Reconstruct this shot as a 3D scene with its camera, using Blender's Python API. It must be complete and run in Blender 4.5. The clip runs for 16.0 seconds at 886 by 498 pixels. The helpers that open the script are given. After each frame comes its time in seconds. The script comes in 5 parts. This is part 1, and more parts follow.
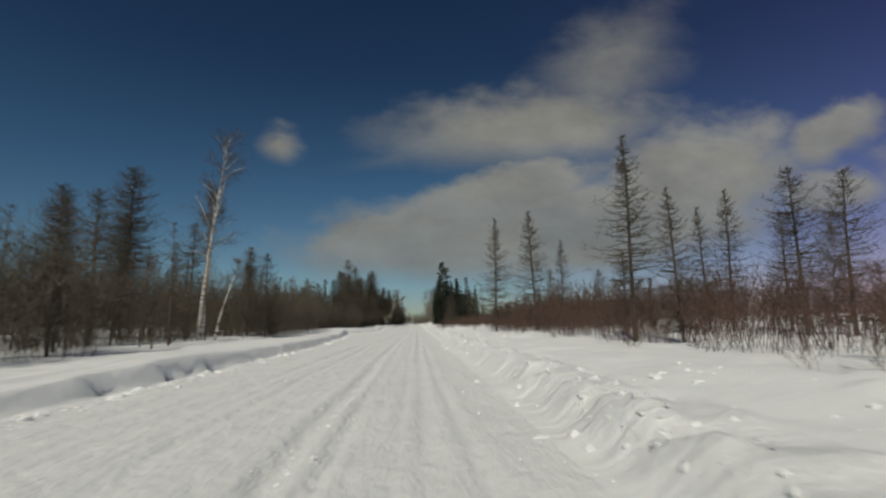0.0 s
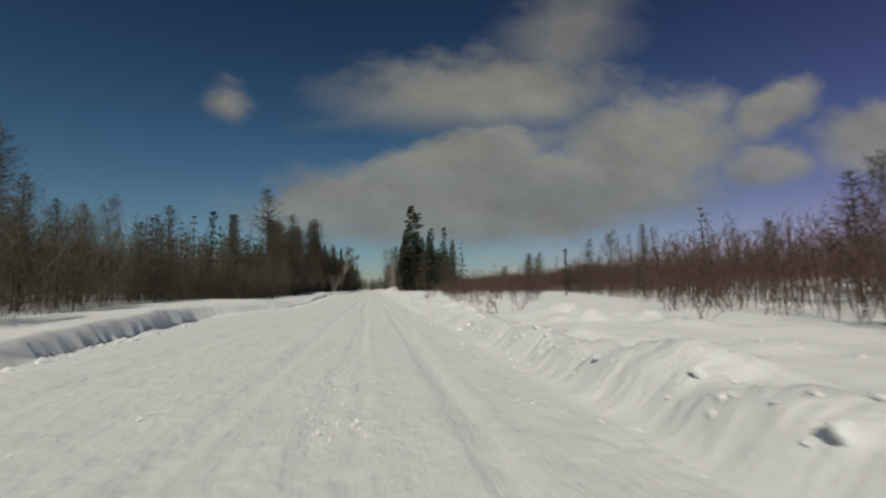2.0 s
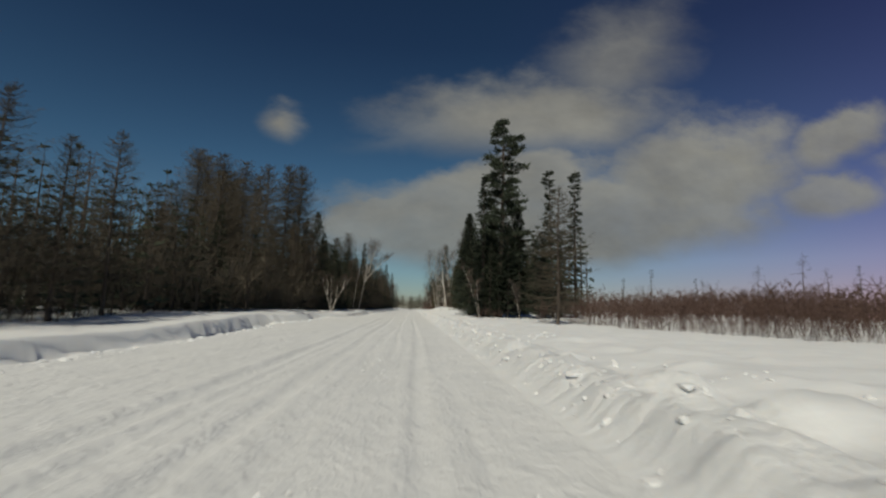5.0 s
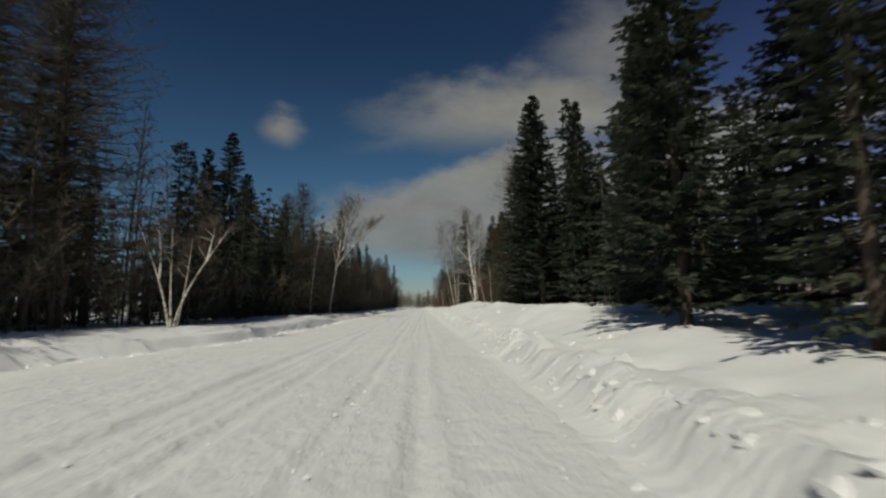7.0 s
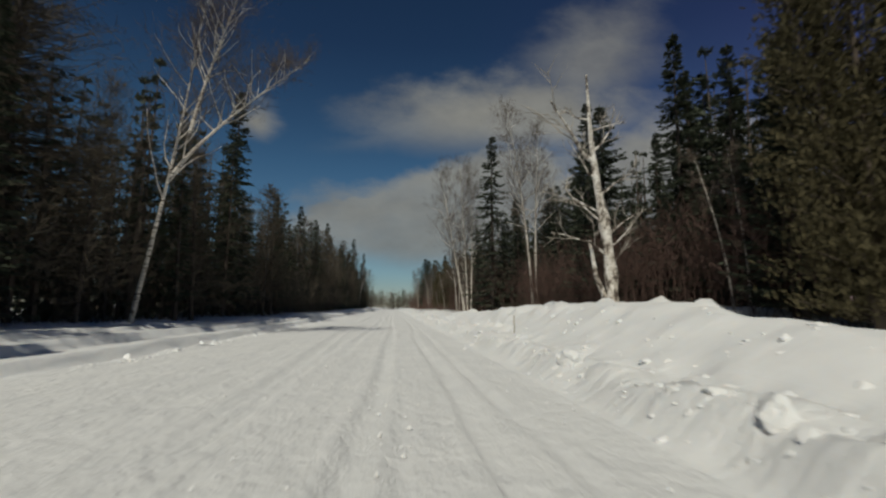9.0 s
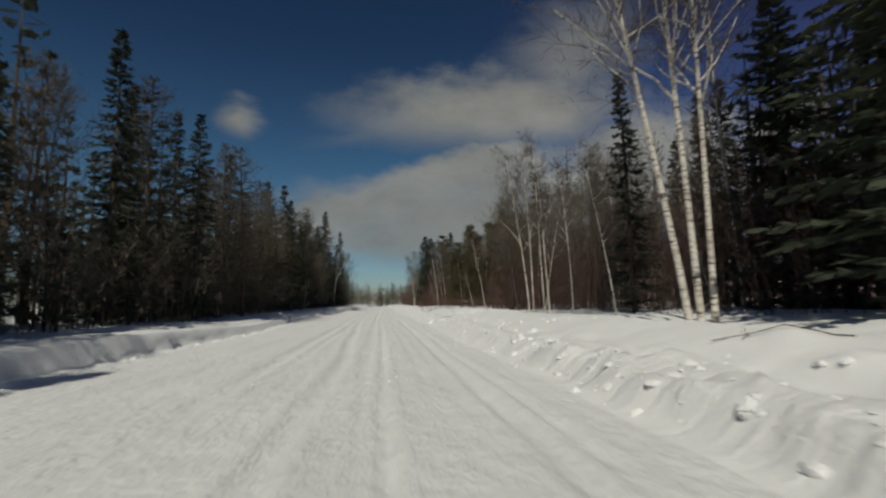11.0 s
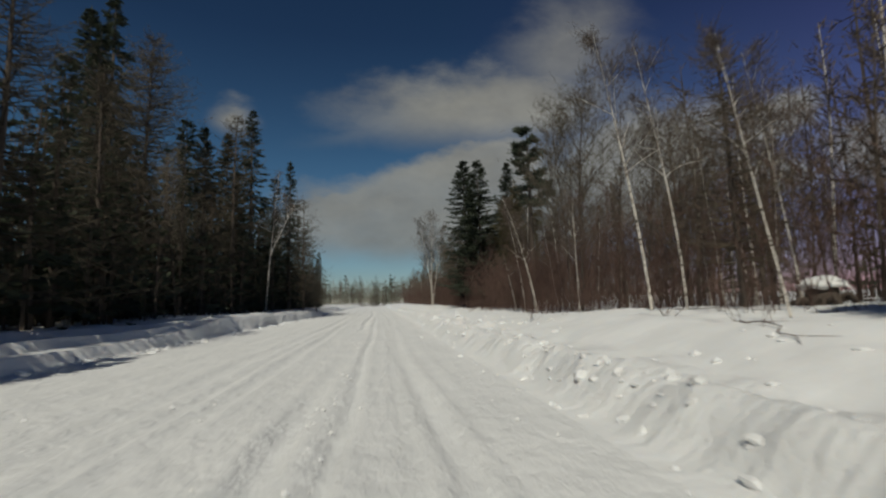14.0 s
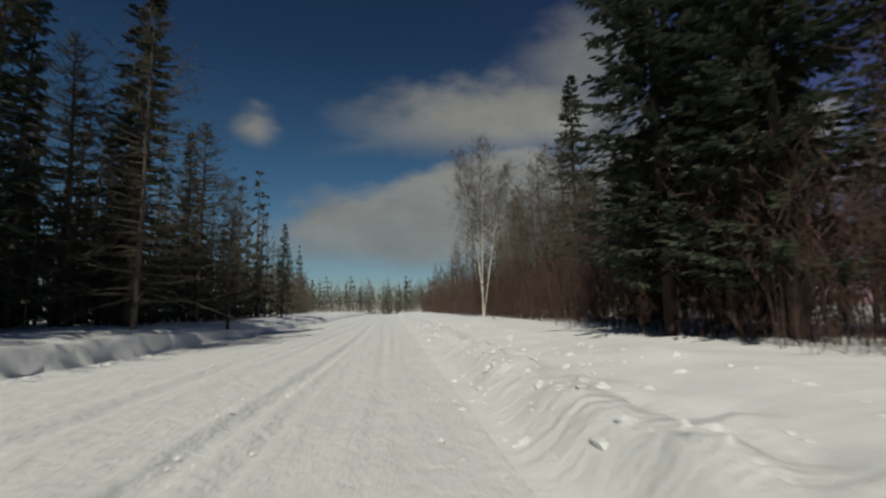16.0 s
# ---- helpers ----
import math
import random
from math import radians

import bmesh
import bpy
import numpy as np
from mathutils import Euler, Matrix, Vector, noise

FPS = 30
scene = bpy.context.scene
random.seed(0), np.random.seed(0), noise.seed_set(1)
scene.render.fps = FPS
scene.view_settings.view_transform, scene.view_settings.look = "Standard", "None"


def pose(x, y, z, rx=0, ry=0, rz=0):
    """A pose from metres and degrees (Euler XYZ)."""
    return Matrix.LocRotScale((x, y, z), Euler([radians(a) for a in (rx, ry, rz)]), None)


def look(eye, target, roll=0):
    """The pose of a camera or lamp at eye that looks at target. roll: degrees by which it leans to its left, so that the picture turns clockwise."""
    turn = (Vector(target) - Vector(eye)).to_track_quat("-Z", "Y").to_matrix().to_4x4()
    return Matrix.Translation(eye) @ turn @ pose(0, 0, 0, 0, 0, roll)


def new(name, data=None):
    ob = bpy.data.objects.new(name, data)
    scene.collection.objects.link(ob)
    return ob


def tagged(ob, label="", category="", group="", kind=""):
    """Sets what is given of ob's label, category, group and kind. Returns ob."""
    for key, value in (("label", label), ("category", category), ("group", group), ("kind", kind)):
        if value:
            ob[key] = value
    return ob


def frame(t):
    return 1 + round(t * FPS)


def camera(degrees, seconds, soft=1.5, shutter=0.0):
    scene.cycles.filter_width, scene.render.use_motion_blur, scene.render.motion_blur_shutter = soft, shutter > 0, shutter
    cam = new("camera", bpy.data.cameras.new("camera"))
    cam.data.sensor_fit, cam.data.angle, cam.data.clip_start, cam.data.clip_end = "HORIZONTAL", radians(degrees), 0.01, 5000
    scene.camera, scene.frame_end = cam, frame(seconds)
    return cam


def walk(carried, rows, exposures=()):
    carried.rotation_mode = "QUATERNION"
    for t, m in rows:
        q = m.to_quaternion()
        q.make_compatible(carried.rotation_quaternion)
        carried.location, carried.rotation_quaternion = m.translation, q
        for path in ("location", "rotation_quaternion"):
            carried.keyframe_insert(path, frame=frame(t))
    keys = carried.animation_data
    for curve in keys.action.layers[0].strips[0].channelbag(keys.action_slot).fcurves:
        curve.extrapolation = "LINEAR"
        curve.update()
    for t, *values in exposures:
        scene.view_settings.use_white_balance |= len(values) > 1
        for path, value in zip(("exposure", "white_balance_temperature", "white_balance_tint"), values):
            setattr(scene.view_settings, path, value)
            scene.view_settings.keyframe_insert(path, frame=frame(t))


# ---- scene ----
cam = camera(86.0, 16.0, soft=2.35, shutter=0.12)
PATH = [
    (0, (0.556, 0.0, 1.291), (0.667, 1.974, 1.596), -1.21),
    (0.5, (0.245, 9.446, 1.288), (0.578, 11.408, 1.485), 1.12),
    (1, (-0.05, 18.901, 1.29), (0.166, 20.88, 1.476), -0.19),
    (1.5, (-0.226, 28.415, 1.297), (-0.007, 30.393, 1.493), -0.35),
    (2, (-0.274, 37.99, 1.31), (0.018, 39.962, 1.47), -1.18),
    (2.5, (-0.225, 47.615, 1.327), (0.029, 49.586, 1.556), -2.05),
    (3, (-0.128, 57.271, 1.341), (0.111, 59.22, 1.723), -1.43),
    (3.5, (-0.019, 66.937, 1.345), (0.098, 68.929, 1.473), 0.92),
    (3.7, (0.020, 70.801, 1.344), (0.116, 72.791, 1.519), 0.99),
    (5.8, (0.331, 111.281, 1.281), (0.473, 113.256, 1.563), 1.45),
    (6, (0.364, 115.13, 1.279), (0.519, 117.103, 1.57), -1.76),
    (6.5, (0.4, 124.734, 1.289), (0.525, 126.712, 1.563), -2.43),
    (7, (0.393, 134.281, 1.297), (0.491, 136.265, 1.533), -1.28),
    (7.5, (0.27, 143.685, 1.278), (0.468, 145.667, 1.461), -1.05),
    (8, (0.055, 152.969, 1.277), (0.233, 154.948, 1.51), -0.20),
    (8.5, (-0.322, 162.263, 1.306), (-0.111, 164.241, 1.513), -0.02),
    (9, (-0.612, 171.344, 1.325), (-0.406, 173.319, 1.569), 0.58),
    (9.2, (-0.634, 174.941, 1.325), (-0.405, 176.916, 1.544), 0.50),
    (11.5, (-0.71, 215.677, 1.309), (-0.449, 217.647, 1.535), -0.84),
    (12, (-0.681, 224.35, 1.329), (-0.387, 226.316, 1.55), -0.47),
    (12.5, (-0.642, 232.763, 1.324), (-0.311, 234.724, 1.54), -1.00),
    (13, (-0.534, 240.895, 1.32), (-0.21, 242.858, 1.528), -0.86),
    (13.5, (-0.369, 248.801, 1.304), (-0.062, 250.764, 1.53), -1.13),
    (14, (-0.046, 256.56, 1.281), (0.228, 258.529, 1.497), -1.57),
    (14.5, (0.368, 264.351, 1.263), (0.634, 266.318, 1.51), -2.08),
    (15, (0.654, 272.228, 1.262), (0.942, 274.189, 1.526), -1.57),
    (15.5, (0.86, 280.117, 1.264), (1.114, 282.08, 1.544), -1.15),
    (16, (1.019, 287.988, 1.263), (1.226, 289.962, 1.515), -0.63),
]
EXPOSURES = [(0, -0.13, 6850, 5), (2.5, -0.15, 6920, 5), (6.0, -0.15, 6900, 5), (8.5, -0.15, 6740, 5), (16, -0.13, 6740, 5)]
walk(cam, [(t, look(eye, target, roll)) for t, eye, target, roll in PATH], exposures=EXPOSURES)

# ---- world and sun ----
SUN_AZ, SUN_EL = radians(162.0), radians(45.0)      # azimuth to the left of the road's direction
SUN_DIR = Vector((-math.sin(SUN_AZ) * math.cos(SUN_EL), math.cos(SUN_AZ) * math.cos(SUN_EL), math.sin(SUN_EL)))
sun = new("sun", bpy.data.lights.new("sun", "SUN"))
sun.data.energy, sun.data.angle, sun.data.color = 2.85, radians(0.55), (1.0, 0.955, 0.86)
sun.matrix_world = look(SUN_DIR * 400, (0, 0, 0))


class Nodes:
    """A short hand for node trees."""

    def __init__(self, tree):
        self.t = tree
        self.t.nodes.clear()

    def add(self, kind, **values):
        n = self.t.nodes.new(kind)
        for key, value in values.items():
            if key in n.inputs:
                if isinstance(value, bpy.types.NodeSocket):
                    self.t.links.new(value, n.inputs[key])
                else:
                    n.inputs[key].default_value = value
        return n

    def math(self, op, a, b=0.0, c=0.0, clamp=False):
        n = self.t.nodes.new("ShaderNodeMath")
        n.operation, n.use_clamp = op, clamp
        for i, v in enumerate((a, b, c)):
            if isinstance(v, bpy.types.NodeSocket):
                self.t.links.new(v, n.inputs[i])
            else:
                n.inputs[i].default_value = v
        return n.outputs[0]

    def link(self, a, b):
        self.t.links.new(a, b)

    def mix(self, fac, a, b, blend="MIX"):
        n = self.t.nodes.new("ShaderNodeMix")
        n.data_type, n.blend_type = "RGBA", blend
        for i, v in ((0, fac), (6, a), (7, b)):
            if isinstance(v, bpy.types.NodeSocket):
                self.t.links.new(v, n.inputs[i])
            else:
                n.inputs[i].default_value = v
        return n.outputs[2]

    def noise(self, vec, scale, detail=4.0, rough=0.55):
        n = self.t.nodes.new("ShaderNodeTexNoise")
        n.inputs["Scale"].default_value, n.inputs["Detail"].default_value, n.inputs["Roughness"].default_value = scale, detail, rough
        if vec is not None:
            self.t.links.new(vec, n.inputs["Vector"])
        return n.outputs[0]

    def ramp(self, fac, *stops):
        n = self.t.nodes.new("ShaderNodeValToRGB")
        e = n.color_ramp.elements
        while len(e) < len(stops):
            e.new(0.5)
        for el, (p, c) in zip(e, stops):
            el.position, el.color = p, (*c, 1) if len(c) == 3 else c
        self.t.links.new(fac, n.inputs[0])
        return n.outputs[0]


def build_world():
    world = bpy.data.worlds.new("winter_sky")
    scene.world = world
    world.use_nodes = True
    k = Nodes(world.node_tree)
    sky = k.add("ShaderNodeTexSky")
    sky.sky_type, sky.sun_disc = "NISHITA", False
    sky.sun_elevation, sky.sun_rotation = SUN_EL, -SUN_AZ
    sky.altitude, sky.air_density, sky.dust_density, sky.ozone_density = 1500, 1.0, 0.2, 2.0
    geo = k.add("ShaderNodeTexCoord").outputs["Generated"]
    sep = k.add("ShaderNodeSeparateXYZ")
    k.link(geo, sep.inputs[0])
    x, y, z = sep.outputs
    yy = k.math("MAXIMUM", y, 0.05)
    u0, v0 = k.math("DIVIDE", x, yy), k.math("DIVIDE", z, yy)
    flat = k.add("ShaderNodeCombineXYZ", X=u0, Y=k.math("MULTIPLY", v0, 1.7), Z=0.37).outputs[0]
    wob = k.math("SUBTRACT", k.noise(flat, 3.2, 5.0), 0.5)
    wob2 = k.math("SUBTRACT", k.noise(flat, 9.0, 6.0, 0.6), 0.5)
    u = k.math("ADD", u0, k.math("MULTIPLY", wob, 0.16))
    v = k.math("ADD", v0, k.math("MULTIPLY", wob2, 0.06))
    ragged = k.math("ADD", k.math("MULTIPLY", wob2, 0.55), k.math("MULTIPLY", wob, 0.6))
    mask = None
    for cu, cv, ru, rv, turn, soft, amount in CLOUDS:
        c, s = math.cos(radians(turn)), math.sin(radians(turn))
        du, dv = k.math("SUBTRACT", u, cu), k.math("SUBTRACT", v, cv)
        a = k.math("DIVIDE", k.math("ADD", k.math("MULTIPLY", du, c), k.math("MULTIPLY", dv, s)), ru)
        b = k.math("DIVIDE", k.math("SUBTRACT", k.math("MULTIPLY", dv, c), k.math("MULTIPLY", du, s)), rv)
        r = k.math("SQRT", k.math("ADD", k.math("MULTIPLY", a, a), k.math("MULTIPLY", b, b)))
        r = k.math("ADD", r, ragged)
        m = k.math("MULTIPLY", k.math("DIVIDE", k.math("SUBTRACT", 1.0, r), soft, clamp=True), amount)
        mask = m if mask is None else k.math("MAXIMUM", mask, m)
    smooth = k.math("MULTIPLY", k.math("MULTIPLY", mask, mask), k.math("SUBTRACT", 3.0, k.math("MULTIPLY", mask, 2.0)))
    front = k.math("GREATER_THAN", y, 0.05)
    fac = k.math("MULTIPLY", k.math("MULTIPLY", smooth, front), k.math("ADD", 0.88, k.math("MULTIPLY", wob2, 0.35)), clamp=True)
    shade = k.noise(flat, 5.0, 6.0, 0.6)
    low = k.math("MULTIPLY", v0, 2.6, clamp=True)
    cloud = k.ramp(shade, (0.3, (4.0, 3.9, 3.65)), (0.7, (5.9, 5.8, 5.4)))
    cloud = k.mix(low, k.mix(1.0, cloud, (0.72, 0.78, 0.86, 1), "MULTIPLY"), cloud)
    # clear dry air: the blue deepens quickly above the horizon, and goes over into violet away from the sun
    deep = k.ramp(z, (0.0, (0.56, 0.55, 0.66)), (0.10, (0.62, 0.75, 0.87)), (0.28, (0.40, 0.60, 0.77)), (0.5, (0.24, 0.36, 0.54)), (1.0, (0.18, 0.27, 0.42)))
    side = k.math("MULTIPLY", k.math("ADD", u0, -0.15), 1.0, clamp=True)
    violet = k.mix(k.math("MULTIPLY", side, front), (1.12, 1.16, 1.05, 1), (1.80, 1.02, 1.22, 1))
    blue = k.mix(1.0, k.mix(1.0, sky.outputs[0], deep, "MULTIPLY"), violet, "MULTIPLY")
    col = k.mix(fac, blue, cloud)
    bg = k.add("ShaderNodeBackground", Color=col, Strength=SKY_STRENGTH)
    out = k.add("ShaderNodeOutputWorld")
    k.link(bg.outputs[0], out.inputs[0])


SKY_STRENGTH = 0.055
# tangent of the bearing, tangent of the height, half width, half height, turn, softness, density
CLOUDS = [
    (0.30, 0.20, 0.68, 0.13, 4, 0.5, 1.0),
    (0.62, 0.30, 0.35, 0.18, 20, 0.6, 1.0),
    (-0.02, 0.19, 0.28, 0.066, 7, 0.45, 1.0),
    (0.18, 0.275, 0.28, 0.085, 14, 0.5, 0.95),
    (0.25, 0.43, 0.44, 0.12, 5, 0.75, 0.9),
    (0.45, 0.58, 0.30, 0.16, 38, 0.8, 0.6),
    (0.03, 0.37, 0.26, 0.04, 10, 0.9, 0.4),
    (-0.285, 0.388, 0.072, 0.055, -10, 1.0, 1.0),
    (0.98, 0.42, 0.20, 0.085, 25, 0.5, 0.85),
    (0.95, 0.28, 0.18, 0.07, 10, 0.5, 0.8),
    (1.30, 0.36, 0.30, 0.12, 10, 0.5, 0.8),
]
build_world()


# ---- materials ----
def material(name, build):
    m = bpy.data.materials.new(name)
    m.use_nodes = True
    k = Nodes(m.node_tree)
    p = k.add("ShaderNodeBsdfPrincipled")
    out = k.add("ShaderNodeOutputMaterial")
    k.link(p.outputs[0], out.inputs[0])
    build(k, p)
    return m


def thin(k, p, col, amount):
    """Lets part of the light through, as needles and buds do."""
    tr = k.add("ShaderNodeBsdfTranslucent")
    k.link(col, tr.inputs["Color"])
    mx = k.add("ShaderNodeMixShader", Fac=amount)
    out = next(n for n in k.t.nodes if n.type == "OUTPUT_MATERIAL")
    k.link(p.outputs[0], mx.inputs[1])
    k.link(tr.outputs[0], mx.inputs[2])
    k.link(mx.outputs[0], out.inputs[0])


def lacy(k, pos, scale, part):
    """Gaps between the needles of a spray."""
    n = k.noise(pos, scale, 2.0, 0.5)
    hole = k.math("LESS_THAN", n, part)
    out = next(n for n in k.t.nodes if n.type == "OUTPUT_MATERIAL")
    body = out.inputs[0].links[0].from_socket
    mx = k.add("ShaderNodeMixShader", Fac=hole)
    clear = k.add("ShaderNodeBsdfTransparent")
    k.link(body, mx.inputs[1])
    k.link(clear.outputs[0], mx.inputs[2])
    k.link(mx.outputs[0], out.inputs[0])


def bump(k, p, height, strength, distance):
    b = k.add("ShaderNodeBump", Strength=strength, Distance=distance)
    k.link(height, b.inputs["Height"])
    k.link(b.outputs[0], p.inputs["Normal"])


def snow_look(streaks):
    def build(k, p):
        pos = k.add("ShaderNodeNewGeometry").outputs["Position"]
        fine = k.noise(pos, 6.0, 7.0, 0.68)
        patch = k.noise(pos, 1.1, 5.0, 0.6)
        big = k.noise(pos, 0.30, 3.0)
        base = k.ramp(patch, (0.3, (0.80, 0.805, 0.81)), (0.65, (0.88, 0.88, 0.875)))
        h = k.math("ADD", k.math("MULTIPLY", fine, 0.7), patch)
        if streaks:
            mp = k.add("ShaderNodeMapping")
            mp.inputs["Scale"].default_value = (1.0, 0.10, 1.0)
            k.link(pos, mp.inputs[0])
            streak = k.noise(mp.outputs[0], 2.2, 7.0, 0.6)
            base = k.mix(k.ramp(streak, (0.36, (0.55, 0.55, 0.55)), (0.50, (0, 0, 0))), base, (0.75, 0.755, 0.755, 1))
            mp2 = k.add("ShaderNodeMapping")
            mp2.inputs["Scale"].default_value = (1.0, 0.45, 1.0)
            k.link(pos, mp2.inputs[0])
            clumps = k.noise(mp2.outputs[0], 4.5, 5.0, 0.6)
            h = k.math("ADD", k.math("MULTIPLY", fine, 0.5), k.math("MULTIPLY", clumps, 1.1))
        base = k.mix(k.math("MULTIPLY", big, 0.35), base, (0.82, 0.825, 0.815, 1))
        k.link(base, p.inputs["Base Color"])
        p.inputs["Roughness"].default_value = 0.8
        p.inputs["Specular IOR Level"].default_value = 0.2
        if not streaks:
            mp = k.add("ShaderNodeMapping")
            mp.inputs["Scale"].default_value = (0.35, 2.0, 0.35)
            k.link(pos, mp.inputs[0])
            ribs = k.noise(mp.outputs[0], 1.5, 3.0, 0.5)
            # slump ribs belong to the ploughed face beside the road
            across = k.add("ShaderNodeSeparateXYZ")
            k.link(pos, across.inputs[0])
            face = k.math("MULTIPLY", k.math("ABSOLUTE", k.math("SUBTRACT", across.outputs[0], 2.75)), -1.3)
            face = k.math("MAXIMUM", k.math("ADD", face, 1.25), 0.15)
            h = k.math("MULTIPLY", k.math("ADD", h, k.math("MULTIPLY", ribs, 2.0)), k.math("MINIMUM", face, 1.0))
            # loose snow lets light seep round its edges
            p.inputs["Subsurface Weight"].default_value = 0.3
            p.inputs["Subsurface Radius"].default_value = (0.04, 0.045, 0.05)
            p.inputs["Subsurface Scale"].default_value = 1.0
        bump(k, p, h, 0.75, 0.08)
    return build


def noisy(a, b, scale=6.0, rough=0.85, vary=0.35, relief=0.0, stretch=(1, 1, 1), through_=0.0, gaps=0.0, gap_scale=15.0):
    def build(k, p):
        tc = k.add("ShaderNodeTexCoord").outputs["Object"]
        mp = k.add("ShaderNodeMapping")
        mp.inputs["Scale"].default_value = stretch
        k.link(tc, mp.inputs[0])
        n = k.noise(mp.outputs[0], scale, 5.0, 0.6)
        isl = k.add("ShaderNodeNewGeometry").outputs["Random Per Island"]
        rnd = k.add("ShaderNodeObjectInfo").outputs["Random"]
        f = k.math("ADD", k.math("MULTIPLY", n, 1.0 - vary), k.math("MULTIPLY", isl, vary))
        col = k.mix(f, (*a, 1), (*b, 1))
        col = k.mix(1.0, col, k.ramp(rnd, (0.0, (0.8, 0.8, 0.8)), (1.0, (1.15, 1.12, 1.08))), "MULTIPLY")
        k.link(col, p.inputs["Base Color"])
        p.inputs["Roughness"].default_value = rough
        p.inputs["Specular IOR Level"].default_value = 0.2
        if relief:
            bump(k, p, n, 0.8, relief)
        if through_:
            thin(k, p, col, through_)
        if gaps:
            lacy(k, tc, gap_scale, gaps)
    return build


def birch_look(k, p):
    tc = k.add("ShaderNodeTexCoord").outputs["Object"]
    mp = k.add("ShaderNodeMapping")
    mp.inputs["Scale"].default_value = (3.0, 3.0, 14.0)
    k.link(tc, mp.inputs[0])
    n = k.noise(mp.outputs[0], 1.0, 5.0, 0.65)
    big = k.noise(tc, 1.3, 4.0, 0.6)
    col = k.ramp(n, (0.40, (0.08, 0.065, 0.055)), (0.47, (0.62, 0.57, 0.50)), (0.8, (0.78, 0.74, 0.68)))
    col = k.mix(k.ramp(big, (0.5, (0, 0, 0)), (0.72, (1, 1, 1))), col, (0.26, 0.19, 0.14, 1))
    k.link(col, p.inputs["Base Color"])
    p.inputs["Roughness"].default_value = 0.7
    bump(k, p, n, 0.6, 0.02)


SNOW = material("snow", snow_look(False))
PACKED_SNOW = material("packed_snow", snow_look(True))
SPRUCE_NEEDLE = material("spruce_needles", noisy((0.044, 0.056, 0.040), (0.092, 0.106, 0.072), 1.5, 0.7, 0.5, through_=0.3, gaps=0.38, gap_scale=24.0))
PINE_NEEDLE = material("pine_needles", noisy((0.044, 0.058, 0.042), (0.090, 0.106, 0.074), 1.5, 0.65, 0.5, through_=0.3, gaps=0.33, gap_scale=26.0))
CEDAR_NEEDLE = material("cedar_foliage", noisy((0.052, 0.047, 0.026), (0.125, 0.108, 0.058), 1.5, 0.75, 0.5, through_=0.2, gaps=0.30, gap_scale=24.0))
CONIFER_BARK = material("conifer_bark", noisy((0.050, 0.041, 0.035), (0.145, 0.118, 0.100), 5.0, 0.9, 0.2, 0.02, (1, 1, 0.3)))
LARCH_TWIG = material("larch_twigs", noisy((0.070, 0.058, 0.044), (0.150, 0.128, 0.098), 3.0, 0.9, 0.5, through_=0.2, gaps=0.36, gap_scale=34.0))
BIRCH_BARK = material("birch_bark", birch_look)
BIRCH_TWIG = material("birch_twigs", noisy((0.066, 0.051, 0.043), (0.170, 0.136, 0.115), 3.0, 0.85, 0.5, through_=0.1, gaps=0.42, gap_scale=34.0))
BRUSH = material("brush_twigs", noisy((0.068, 0.044, 0.037), (0.155, 0.100, 0.085), 2.0, 0.85, 0.6, through_=0.1, gaps=0.40, gap_scale=34.0))
GREY_BRUSH = material("grey_brush_twigs", noisy((0.085, 0.072, 0.055), (0.18, 0.155, 0.122), 2.0, 0.85, 0.6, through_=0.1, gaps=0.40, gap_scale=34.0))
def old_bark_look(k, p):
    """Bleached birch bark, torn off in patches down to dark wood, with short cracks round the stem."""
    tc = k.add("ShaderNodeTexCoord").outputs["Object"]
    mp = k.add("ShaderNodeMapping")
    mp.inputs["Scale"].default_value = (1.0, 1.0, 0.55)
    k.link(tc, mp.inputs[0])
    torn = k.noise(mp.outputs[0], 4.5, 6.0, 0.65)
    rings = k.add("ShaderNodeMapping")
    rings.inputs["Scale"].default_value = (1.0, 1.0, 5.0)
    k.link(tc, rings.inputs[0])
    crack = k.noise(rings.outputs[0], 5.0, 4.0, 0.6)
    col = k.ramp(torn, (0.43, (0.085, 0.065, 0.052)), (0.50, (0.50, 0.45, 0.39)), (0.60, (0.80, 0.77, 0.72)))
    col = k.mix(k.ramp(crack, (0.36, (0.75, 0.75, 0.75)), (0.44, (0, 0, 0))), col, (0.12, 0.095, 0.08, 1))
    k.link(col, p.inputs["Base Color"])
    p.inputs["Roughness"].default_value = 0.85
    bump(k, p, torn, 0.9, 0.06)


OLD_BARK = material("old_birch_bark", old_bark_look)
DEAD_WOOD = material("dead_wood", noisy((0.13, 0.10, 0.08), (0.74, 0.69, 0.61), 2.6, 0.8, 0.05, 0.03, (1, 1, 0.5)))

# ---- ground ----
_perm = np.random.RandomState(7).rand(256, 256)


def vnoise(x, y):
    """Smooth value noise, 0 to 1."""
    x, y = np.asarray(x, float), np.asarray(y, float)
    i, j = np.floor(x).astype(int), np.floor(y).astype(int)
    fx, fy = x - i, y - j
    fx, fy = fx * fx * (3 - 2 * fx), fy * fy * (3 - 2 * fy)
    g = lambda a, b: _perm[a % 256, b % 256]
    return (g(i, j) * (1 - fx) + g(i + 1, j) * fx) * (1 - fy) + (g(i, j + 1) * (1 - fx) + g(i + 1, j + 1) * fx) * fy


